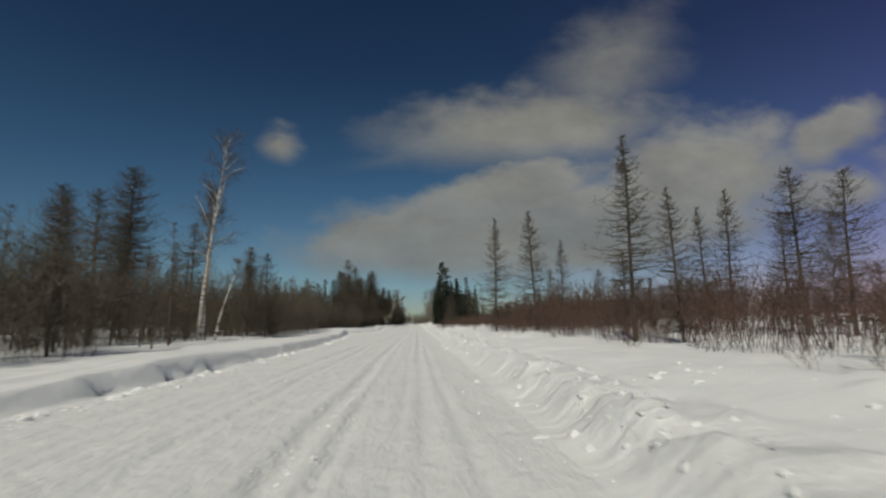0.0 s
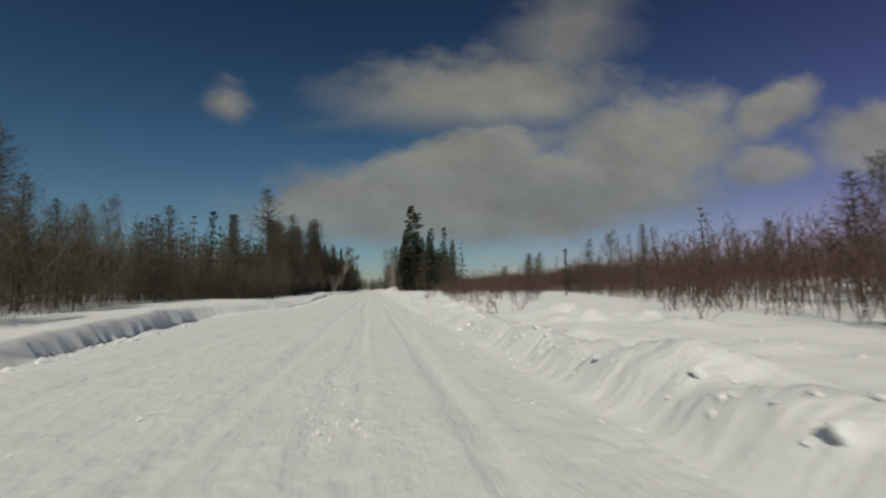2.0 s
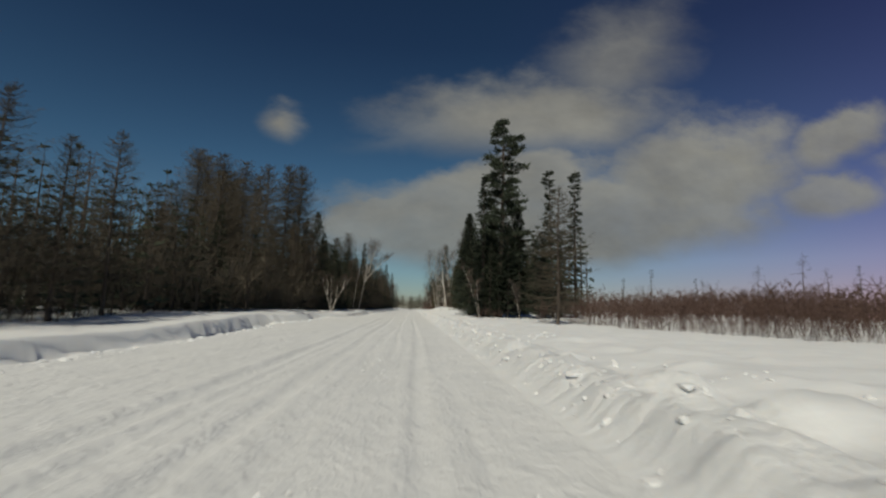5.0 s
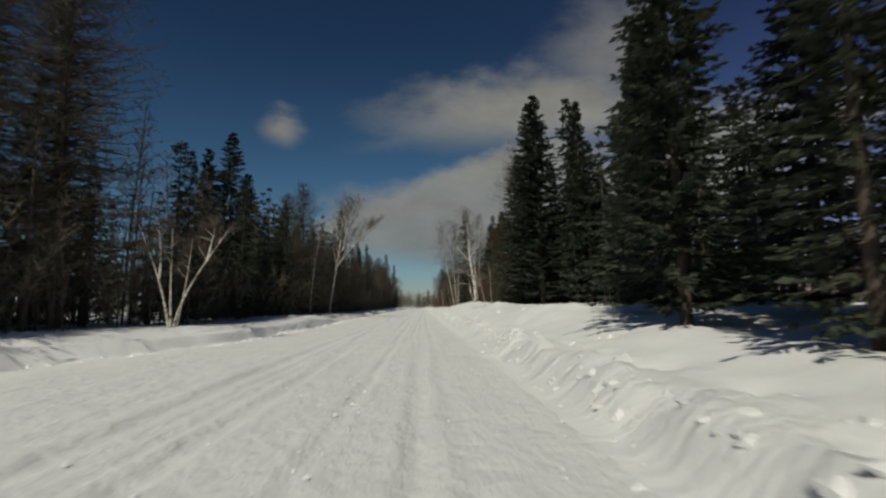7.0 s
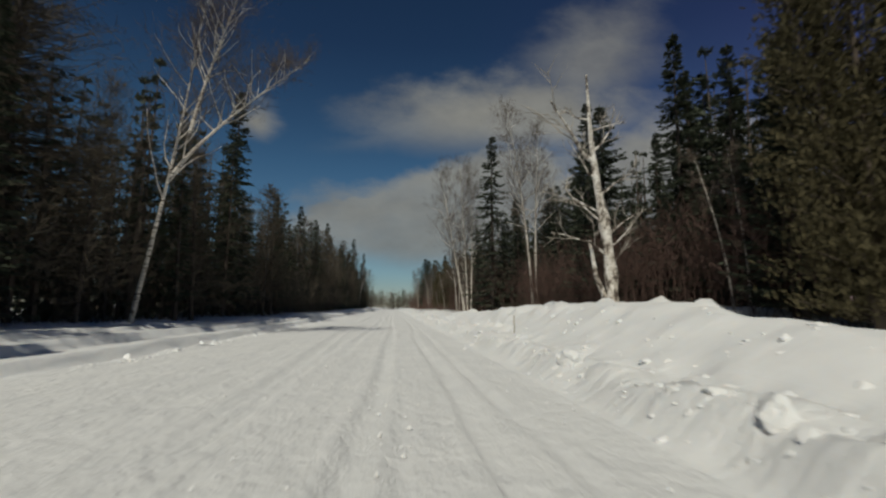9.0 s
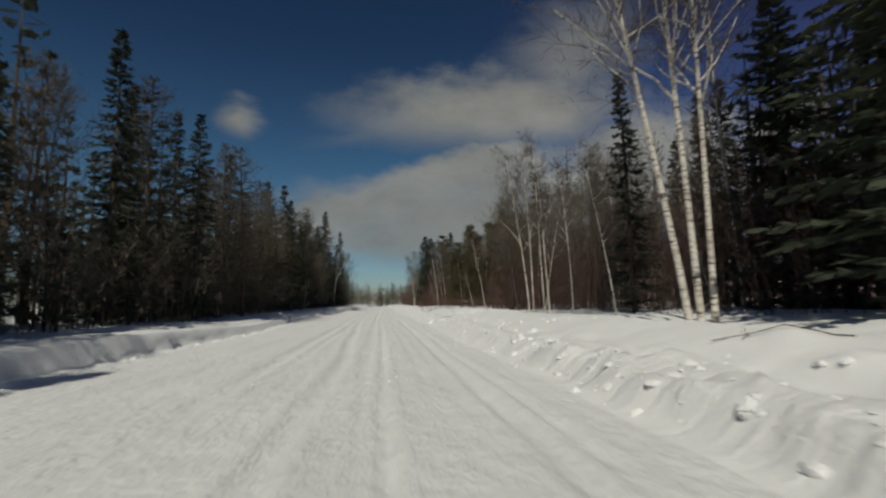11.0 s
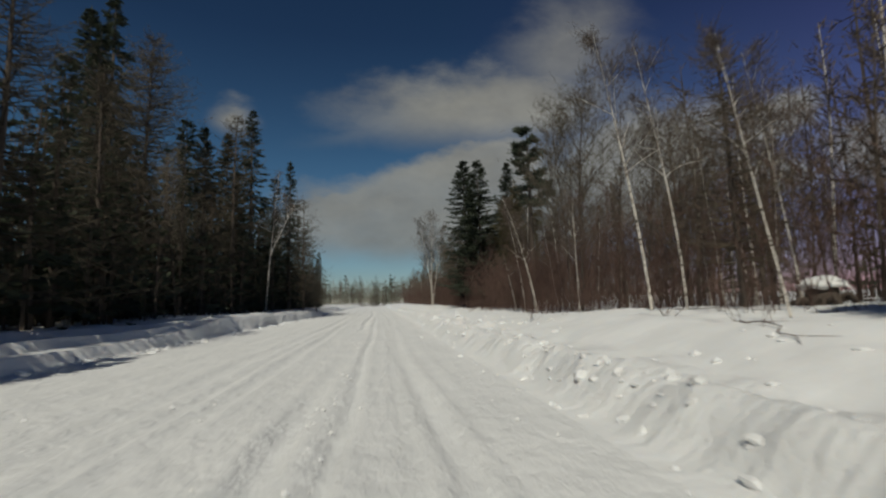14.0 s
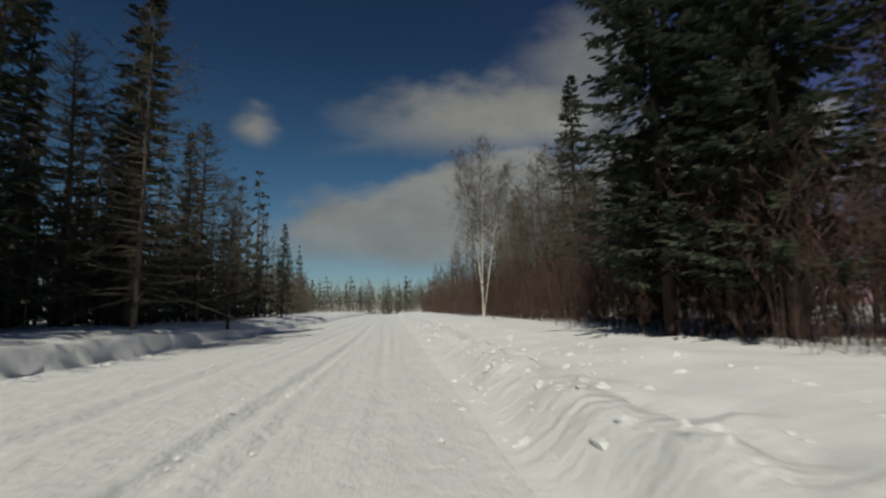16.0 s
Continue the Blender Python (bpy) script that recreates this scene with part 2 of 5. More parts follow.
def fbm(x, y, octaves=4):
    out, amp = 0.0, 0.5
    for o in range(octaves):
        out, amp = out + amp * (vnoise(x * 2**o + 17 * o, y * 2**o + 5 * o) - 0.5), amp * 0.5
    return out


def step(a, b, x):
    t = np.clip((x - a) / (b - a), 0, 1)
    return t * t * (3 - 2 * t)


LEFT_Y = [-40, 7, 26, 36, 48, 59, 66, 71, 74.5, 80, 118, 124, 129, 136, 147, 153, 162, 171, 180, 195, 215, 233, 252, 267, 283, 300, 600]
LEFT_X = [-5.5, -5.5, -5.4, -5.9, -6.8, -8.0, -8.9, -7.6, -6.3, -6.2, -7.9, -8.3, -9.5, -8.8, -9.4, -7.4, -7.0, -6.6, -7.2, -7.0, -7.0, -6.8, -7.5, -7.4, -6.8, -6.3, -6.2]
MOUND_Y = [-40, 60, 120, 140, 152, 168, 171, 175, 178, 181, 188, 200, 215, 240, 255, 262, 268, 275, 295, 310, 600]
MOUND_Z = [0.42, 0.40, 0.45, 0.60, 1.00, 1.02, 0.95, 0.82, 0.92, 1.2, 1.22, 1.0, 0.85, 0.57, 0.62, 0.82, 0.78, 0.46, 0.46, 0.55, 0.6]
RUTS = [(-4.4, 0.24, 0.03), (-2.9, 0.18, 0.045), (-1.95, 0.15, 0.04), (-0.88, 0.15, 0.055), (-0.40, 0.09, 0.05),
        (0.62, 0.13, 0.055), (1.05, 0.10, 0.03), (-2.35, 0.10, 0.025), (0.15, 0.08, 0.02), (-3.6, 0.14, 0.025)]


def ground_z(x, y):
    """Height of the snow: road, ploughed banks and the ground behind them."""
    x, y = np.broadcast_arrays(np.asarray(x, float), np.asarray(y, float))
    # road
    z = 0.06 * fbm(x * 0.5, y * 0.13, 3) + 0.035 * fbm(x * 2.2, y * 0.5, 3)
    for rx, w, d in RUTS:
        c = rx + 0.7 * (vnoise(y * 0.035 + rx * 9, rx * 3 + y * 0) - 0.5) + 0.16 * (vnoise(y * 0.16, rx * 7 + y * 0) - 0.5) + 0.04 * (vnoise(y * 0.7, rx * 5 + y * 0) - 0.5)
        g = np.exp(-((x - c) / w) ** 4)
        e = np.exp(-((np.abs(x - c) - 1.7 * w) / (0.6 * w)) ** 2)
        on = np.clip(2.0 * vnoise(y * 0.06 + rx * 5, rx + y * 0) - 0.25, 0, 1.3) * (0.75 + 0.5 * vnoise(x * 3, y * 0.6))
        z = z - 1.05 * d * on * g + 0.40 * d * on * e
    road = z
    # left: a cut bank with a steep, crumbling face
    lx = np.interp(y, LEFT_Y, LEFT_X) + 0.35 * fbm(y * 0.2, y * 0 + 3, 3) + 0.22 * fbm(x * 1.1, y * 0.9 + 40, 3)
    ledge = lx - x
    one = np.clip(2.4 * vnoise(y * 0.06 + 9, y * 0 + 33) - 0.7, 0, 1)      # one tall face, or several low ledges
    back = 0.45 + 0.5 * vnoise(y * 0.25, y * 0 + 51)
    up = step(0.0, 0.15, ledge) * (0.42 + 0.5 * one) + (0.35 - 0.27 * one) * step(back, back + 0.12, ledge)
    up = up + (1 - 0.77 - 0.23 * one) * step(2.1 * back, 2.1 * back + 0.2, ledge)
    crest = 0.07 * np.exp(-((lx - x - 0.5) / 0.35) ** 2)
    top = np.interp(y, [0, 10, 26, 48, 59, 75, 80, 112, 126, 147, 160, 180, 230, 267, 285, 300], [0.60, 0.58, 0.45, 0.48, 0.68, 0.72, 0.45, 0.50, 0.82, 0.74, 0.60, 0.66, 0.58, 0.70, 0.78, 0.7]) + 0.2 * fbm(y * 0.15 + 50, y * 0 + 9, 4) + 0.24 * fbm(x * 0.45, y * 0.3 + 90, 4) + crest
    top = top + 0.10 * step(1, 8, lx - x) + 0.6 * step(12, 60, -x)
    slide = 0.12 * step(-0.7, 0.05, ledge) * (1 - step(0.0, 0.3, ledge)) * np.maximum(0, vnoise(x * 2.5, y * 1.6) - 0.25)
    z = road * (1 - up) + top * up + slide
    # right: a crusty windrow, then deep snow
    rx = 2.35 + 0.45 * fbm(y * 0.12, y * 0 + 21, 3) + 0.25 * fbm(x * 0.9, y * 0.8 + 61, 2)
    out = x - rx
    on = step(-0.45, 0.2, out)
    crust = 0.40 * fbm(x * 2.4 + y * 0.5, y * 1.7 + 11, 4) + 0.10 * np.abs(fbm(x * 4 + y, y * 3.1, 3))
    berm = 0.42 * step(-0.25, 0.40, out) - 0.10 * step(0.55, 1.3, out) + crust * on * (1 - 0.75 * step(0.7, 1.8, out))
    # slumped ribs down the windrow's face, and lumps that the plough threw further out
    rib = (vnoise(y * 1.9 + 0.5 * x, x * 0.6 + 3) - 0.5) * np.clip(2.2 * vnoise(y * 0.11, y * 0 + 77) - 0.35, 0, 1.2)
    berm = berm + 0.17 * rib * np.exp(-((out - 0.45) / 0.65) ** 2)
    cast = np.clip(vnoise(x * 1.7 + 31, y * 1.5) - 0.60, 0, 1) * np.clip(1.8 * vnoise(x * 0.35, y * 0.12 + 5) - 0.5, 0, 1)
    berm = berm + 0.75 * cast * step(0.2, 1.0, out) * (1 - step(3.0, 6.0, out))
    mound = np.interp(y, MOUND_Y, MOUND_Z)
    swell = 0.8 * fbm(x * 0.30 + 8, y * 0.17, 3) * (0.35 + 0.65 * step(0.5, 1.0, mound))
    rise = (mound - 0.22 + swell + 0.17 * fbm(x * 1.0, y * 0.8 + 31, 3)) * step(0.5, 2.9, out)
    dip = step(3.2, 5.8, out) * step(166, 173, y) * (1 - step(180, 185, y))
    rise = rise * (1 - 0.42 * dip)
    z = np.where(out > -0.6, road * (1 - on) + berm + rise, z)
    far = step(24, 70, np.abs(x))
    return z * (1 - far) + 0.75 * far + 0.5 * step(14, 60, x)


def spread(lo, hi, fine, far, grow=1.16):
    a = list(np.arange(lo, hi + fine / 2, fine))
    d = fine
    left, right = [a[0]], [a[-1]]
    while right[-1] < far:
        d *= grow
        right.append(right[-1] + d)
        left.append(left[-1] - d)
    return np.array(left[:0:-1] + a + right[1:])


def mesh_from(name, verts, faces, mats, index=None, smooth=False):
    """A mesh from arrays: faces is an (n, k) array, or a list of such arrays."""
    faces = faces if isinstance(faces, list) else [faces]
    me = bpy.data.meshes.new(name)
    loops = np.concatenate([f.ravel() for f in faces]).astype(np.int32)
    sizes = np.concatenate([np.full(len(f), f.shape[1]) for f in faces])
    starts = np.r_[0, np.cumsum(sizes)[:-1]].astype(np.int32)
    me.vertices.add(len(verts))
    me.vertices.foreach_set("co", np.asarray(verts, np.float32).ravel())
    me.loops.add(len(loops))
    me.loops.foreach_set("vertex_index", loops)
    me.polygons.add(len(sizes))
    me.polygons.foreach_set("loop_start", starts)
    if index is not None:
        me.polygons.foreach_set("material_index", np.asarray(index, np.int32))
    me.polygons.foreach_set("use_smooth", np.full(len(sizes), smooth))
    for m in mats:
        me.materials.append(m)
    me.update(calc_edges=True)
    return me


def build_ground():
    xs = spread(-9.2, 9.2, 0.23, 2600, 1.22)
    xs = np.concatenate([xs[(xs < -8.21) | ((xs > -4.99) & (xs < -3.3)) | (xs > 5.2)], np.arange(-8.2, -5.0, 0.09), np.arange(-3.3, 1.5, 0.08), np.arange(1.5, 5.2, 0.12)])
    xs = np.sort(xs)
    ys = spread(-12.0, 304.0, 0.26, 2600, 1.24)
    gx, gy = np.meshgrid(xs, ys)
    gz = ground_z(gx, gy)
    far = step(700, 2500, np.hypot(gx, gy - 200))
    gz = gz * (1 - far)
    n, m = len(ys), len(xs)
    i = np.arange(n * m).reshape(n, m)
    quads = np.stack([i[:-1, :-1], i[:-1, 1:], i[1:, 1:], i[1:, :-1]], -1).reshape(-1, 4)
    cx, cy = gx[:-1, :-1].ravel() + 0.06, gy[:-1, :-1].ravel()
    packed = (cx < 2.0) & (cx > np.maximum(np.interp(cy, LEFT_Y, LEFT_X), -8.2) + 0.1)
    ob = new("ground", mesh_from("ground", np.stack([gx, gy, gz], -1).reshape(-1, 3), quads, [SNOW, PACKED_SNOW], packed.astype(int), smooth=True))
    tagged(ob, "snow-covered ploughed road with tyre ruts between snow banks", "ground", kind="structure")


build_ground()


# ---- growing things ----
class Geo:
    """Collects tapered sticks and thin leaves, as arrays."""

    def __init__(self):
        self.v, self.q, self.t, self.n = [], [], [], 0

    def sticks(self, a, b, ra, rb, sides=3):
        a, b = np.atleast_2d(a), np.atleast_2d(b)
        ra, rb = np.broadcast_to(ra, len(a)), np.broadcast_to(rb, len(a))
        d = b - a
        d = d / np.maximum(np.linalg.norm(d, axis=1, keepdims=True), 1e-9)
        ref = np.where(np.abs(d[:, 2:3]) < 0.9, [[0, 0, 1.0]], [[1.0, 0, 0]])
        s = np.cross(d, ref)
        s /= np.linalg.norm(s, axis=1, keepdims=True)
        w = np.cross(d, s)
        ang = np.arange(sides) * 2 * np.pi / sides
        ring = np.cos(ang)[None, :, None] * s[:, None] + np.sin(ang)[None, :, None] * w[:, None]
        lo = a[:, None] + ring * ra[:, None, None]
        hi = b[:, None] + ring * rb[:, None, None]
        base = self.n + np.arange(len(a))[:, None] * 2 * sides
        k = np.arange(sides)
        k2 = (k + 1) % sides
        quad = np.stack([base + k, base + k2, base + k2 + sides, base + k + sides], -1).reshape(-1, 4)
        self.v.append(np.concatenate([lo, hi], 1).reshape(-1, 3))
        self.q.append(quad)
        self.n += len(a) * 2 * sides

    def pipe(self, pts, radii, sides=7):
        """One bent, tapered trunk or limb along points."""
        pts, radii = np.asarray(pts, float), np.asarray(radii, float)
        d = np.gradient(pts, axis=0)
        d /= np.linalg.norm(d, axis=1, keepdims=True)
        ref = np.array([1.0, 0.3, 0.1])
        s = np.cross(d, ref)
        s /= np.linalg.norm(s, axis=1, keepdims=True)
        w = np.cross(d, s)
        ang = np.arange(sides) * 2 * np.pi / sides
        ring = pts[:, None] + radii[:, None, None] * (np.cos(ang)[None, :, None] * s[:, None] + np.sin(ang)[None, :, None] * w[:, None])
        base = self.n + np.arange(len(pts) - 1)[:, None] * sides
        k = np.arange(sides)
        k2 = (k + 1) % sides
        self.q.append(np.stack([base + k, base + k2, base + k2 + sides, base + k + sides], -1).reshape(-1, 4))
        self.v.append(ring.reshape(-1, 3))
        self.n += len(pts) * sides

    def leaves(self, a, tip, side, width):
        """Thin kite-like sprays from a to tip, with the given sideways direction and width."""
        a, tip, side = np.atleast_2d(a), np.atleast_2d(tip), np.atleast_2d(side)
        mid = a + (tip - a) * 0.45
        w = np.broadcast_to(width, len(a))[:, None]
        v = np.stack([a, mid + side * w, tip, mid - side * w], 1)
        base = self.n + np.arange(len(a))[:, None] * 4
        self.v.append(v.reshape(-1, 3))
        self.q.append(base + np.arange(4))
        self.n += 4 * len(a)

    def twigs(self, a, tip, side, width):
        """Fine pointed twigs from a to tip."""
        a, tip, side = np.atleast_2d(a), np.atleast_2d(tip), np.atleast_2d(side)
        w = np.broadcast_to(width, len(a))[:, None]
        self.v.append(np.stack([a + side * w, tip, a - side * w], 1).reshape(-1, 3))
        self.t.append(self.n + np.arange(len(a))[:, None] * 3 + np.arange(3))
        self.n += 3 * len(a)

    def arrays(self):
        """Vertices, and the faces with four and with three corners."""
        return np.concatenate(self.v), np.concatenate(self.q or [np.zeros((0, 4), int)]), np.concatenate(self.t or [np.zeros((0, 3), int)])

    def mesh(self, name, mat, smooth=False):
        v, q, t = self.arrays()
        return mesh_from(name, v, [f for f in (q, t) if len(f)], [mat], smooth=smooth)


def unit(v):
    return v / np.maximum(np.linalg.norm(v, axis=-1, keepdims=True), 1e-9)


def bent(rng, h, lean=(0, 0), wave=0.1, n=9):
    """Points up a trunk of height h."""
    s = np.linspace(0, 1, n)
    ph = rng.rand(4) * 6.28
    x = lean[0] * s + wave * (np.sin(s * 4 + ph[0]) - np.sin(ph[0])) * s
    y = lean[1] * s + wave * (np.sin(s * 4 + ph[1]) - np.sin(ph[1])) * s
    return np.stack([x, y, s * h], 1)


def at_height(pts, s):
    s = np.asarray(s) * (len(pts) - 1)
    i = np.clip(s.astype(int), 0, len(pts) - 2)
    f = (s - i)[..., None]
    return pts[i] * (1 - f) + pts[i + 1] * f


def conifer(seed, h=12.0, reach=1.9, low=0.06, droop=0.25, gap=0.27, per=7, spray=10, power=0.85, ragged=0.35, tip_club=0.0, fat=0.108, boughs=True, lift=-0.28, short=1.0):
    """Spruce or fir: trunk, and a crown of whorled boughs with sprays of needles."""
    rng = np.random.RandomState(seed)
    trunk, crown = Geo(), Geo()
    pts = bent(rng, h, (rng.randn() * 0.12, rng.randn() * 0.12), 0.05)
    s = np.linspace(0, 1, len(pts))
    trunk.pipe(pts, 0.012 * h * (1 - s) ** 0.9 + 0.012, 7 if boughs else 4)
    n = int(h * (1 - low) / gap)
    lev = low + (1 - low) * np.linspace(0, 1, n) ** 0.95
    zz = np.repeat(lev, per) + rng.randn(n * per) * 0.006
    zz = np.clip(zz, low, 0.995)
    az = rng.rand(n * per) * 6.283
    prof = np.clip((1 - zz), 0.0, 1) ** power * np.clip((zz - low) / 0.10 + 0.55, 0, 1)
    gaps = 1 - ragged * rng.rand(n * per) - 0.35 * (rng.rand(n * per) < 0.12)
    level_vary = 1 + 0.25 * np.repeat(rng.randn(n), per) * ragged
    ln = reach * (prof * gaps * level_vary + 0.05) + tip_club * np.exp(-((zz - 0.95) / 0.05) ** 2)
    o = at_height(pts, zz)
    out = np.stack([np.cos(az), np.sin(az), 0 * az], 1)
    rise = np.where(zz > 0.8, 0.35, -droop) + rng.randn(len(az)) * 0.12
    mid = o + out * ln[:, None] * 0.55 + np.array([0, 0, 1.0]) * (rise * ln * 0.5)[:, None]
    end = o + out * ln[:, None] + np.array([0, 0, 1.0]) * (rise * ln * 0.7 + 0.06 * ln)[:, None]
    if boughs:
        trunk.sticks(o[::2], mid[::2], 0.012 + 0.008 * ln[::2], 0.008 + 0.003 * ln[::2])
    side = np.stack([-out[:, 1], out[:, 0], 0 * az], 1)
    for k in range(spray):
        f = (0.12 + 0.88 * (k + rng.rand(len(az))) / spray)
        p = np.where(f[:, None] < 0.55, o + (mid - o) * (f / 0.55)[:, None], mid + (end - mid) * ((f - 0.55) / 0.45)[:, None])
        sg = np.where(rng.rand(len(az)) < 0.5, 1, -1) * (0.25 + 0.75 * rng.rand(len(az)))
        dirn = unit(out * (0.65 + 0.5 * f[:, None]) + side * sg[:, None] + np.array([0, 0, 1.0]) * (rng.randn(len(az)) * 0.22 + lift)[:, None])
        size = short * (0.19 + 0.22 * np.minimum(ln, 1.5) * (1.1 - 0.6 * f)) * (0.7 + 0.6 * rng.rand(len(az)))
        wdir = unit(np.cross(dirn, np.stack([rng.randn(len(az)) * 0.5, rng.randn(len(az)) * 0.5, np.ones(len(az))], 1)))
        crown.leaves(p, p + dirn * size[:, None], wdir, fat * (0.55 + 0.32 * np.minimum(ln, 1.3)) * (0.7 + 0.5 * rng.rand(len(az))))
    top = pts[-1]
    up = np.array([[0, 0, 1.0]])
    crown.leaves(top - up * 0.5, top + up * 0.25, np.array([[1.0, 0, 0]]), 0.07)
    return trunk, crown


def cedar(seed, leaders):
    """Bushy cedar: several leaders from one foot, clad in short upswept tufts. Leaders: (across, along, height, reach)."""
    trunk, crown = Geo(), Geo()
    rng = np.random.RandomState(seed)
    for ox, oy, h, reach in leaders:
        pts = bent(rng, h, (ox, oy), 0.10)
        f = np.linspace(0, 1, len(pts))
        trunk.pipe(pts, 0.011 * h * (1 - f) ** 0.9 + 0.010, 6)
        n = int(h * 34)
        z = 0.03 + 0.96 * rng.rand(n) ** 0.85
        az = rng.rand(n) * 6.283
        lobes = 0.72 + 0.28 * np.sin(z * 17 + az * 2 + rng.rand() * 6) + 0.22 * rng.randn(n)
        ln = reach * ((1 - z) ** 0.55 * np.clip(z / 0.12 + 0.5, 0, 1) * np.clip(lobes, 0.25, 1.25) + 0.06)
        o = at_height(pts, z)
        out = np.stack([np.cos(az), np.sin(az), 0 * az], 1)
        end = o + out * ln[:, None] + np.stack([0 * az, 0 * az, (0.18 + 0.45 * z) * ln], 1)
        trunk.sticks(o[::3], (o + (end - o) * 0.7)[::3], 0.016, 0.006)
        for k in range(30):
            f = 0.30 + 0.70 * (k + rng.rand(n)) / 30
            p = o + (end - o) * f[:, None] + rng.randn(n, 3) * [0.14, 0.14, 0.09]
            d = unit(out * 0.45 + rng.randn(n, 3) * [0.45, 0.45, 0.25] + [0, 0, 0.65])
            crown.leaves(p, p + d * (0.08 + 0.12 * rng.rand(n))[:, None], unit(np.cross(d, rng.randn(n, 3))), 0.022)
    return trunk, crown


def pine(seed, h=16.0, low=0.12, wide=3.0, outline=None):
    """White pine: tall trunk, uneven level boughs that end in tufted plates."""
    rng = np.random.RandomState(seed)
    trunk, crown = Geo(), Geo()
    pts = bent(rng, h, (0.3, 0.2), 0.12, 12)
    s = np.linspace(0, 1, len(pts))
    trunk.pipe(pts, 0.016 * h * (1 - s) ** 0.8 + 0.02, 8)
    for z in np.arange(low, 0.99, 0.034 * 16 / h):
        for _ in range(rng.randint(3, 6)):
            az = rng.rand() * 6.283
            full = wide * (1 - z) ** 0.55 + 0.35 if outline is None else float(np.interp(z, *outline))
            ln = full * (0.45 + 0.75 * rng.rand())
            o = at_height(pts, np.array([z]))[0]
            out = np.array([math.cos(az), math.sin(az), 0])
            side = np.array([-out[1], out[0], 0])
            end = o + out * ln + np.array([0, 0, 0.12 * ln + rng.randn() * 0.12])
            mid = o + out * ln * 0.5 + np.array([0, 0, -0.02 * ln])
            trunk.pipe([o, mid, end], [0.03 + 0.012 * ln, 0.025 + 0.006 * ln, 0.012], 4)
            m = int(38 + 44 * ln)
            f = 0.3 + 0.7 * rng.rand(m) ** 0.7
            p = o + (end - o) * f[:, None] + side * (rng.randn(m) * 0.24 * ln * (1.15 - 0.4 * f))[:, None] * 0.8 + rng.randn(m, 3) * [0.08, 0.08, 0.07]
            d = unit(out * 0.6 + rng.randn(m, 3) * [0.6, 0.6, 0.25] + [0, 0, 0.35])
            crown.leaves(p, p + d * (0.26 + 0.18 * rng.rand(m))[:, None], unit(np.cross(d, rng.randn(m, 3))), 0.062)
    return trunk, crown


def larch(seed, h=9.0, reach=1.7, density=1.0, twigs=8, width=0.029, stout=1.0, power=0.65):
    """Leafless larch: straight trunk, thin level branches with side twigs."""
    rng = np.random.RandomState(seed)
    trunk, crown = Geo(), Geo()
    pts = bent(rng, h, (rng.randn() * 0.15, rng.randn() * 0.15), 0.06)
    s = np.linspace(0, 1, len(pts))
    trunk.pipe(pts, 0.0115 * stout * h * (1 - s) ** 0.85 + 0.01, 7)
    n = int(h * 30 * density)
    z = 0.08 + 0.91 * rng.rand(n) ** 0.9
    az = rng.rand(n) * 6.283
    ln = reach * ((1 - z) ** power + 0.03) * (0.40 + 0.70 * rng.rand(n))
    o = at_height(pts, z)
    out = np.stack([np.cos(az), np.sin(az), 0 * az], 1)
    dz = (-0.12 + 0.5 * z + rng.randn(n) * 0.16) * ln
    mid = o + out * ln[:, None] * 0.55 + np.stack([0 * az, 0 * az, dz * 0.3], 1)
    end = o + out * ln[:, None] + np.stack([0 * az, 0 * az, dz + 0.10 * ln], 1)
    crown.sticks(o, mid, 0.012 + 0.007 * ln, 0.008 + 0.003 * ln)
    crown.twigs(mid, end + (end - mid) * 0.25, unit(np.cross(end - mid, rng.randn(n, 3))), 0.012)
    for k in range(twigs):
        f = 0.30 + 0.80 * rng.rand(n)
        p = np.where(f[:, None] < 0.55, o + (mid - o) * (f / 0.55)[:, None], mid + (end - mid) * ((f - 0.55) / 0.45)[:, None])
        d = unit(out * 0.4 + rng.randn(n, 3) * [0.8, 0.8, 0.6])
        crown.twigs(p, p + d * (0.08 + 0.30 * np.minimum(ln, 1.6) * rng.rand(n))[:, None], unit(np.cross(d, rng.randn(n, 3))), width)
    return trunk, crown


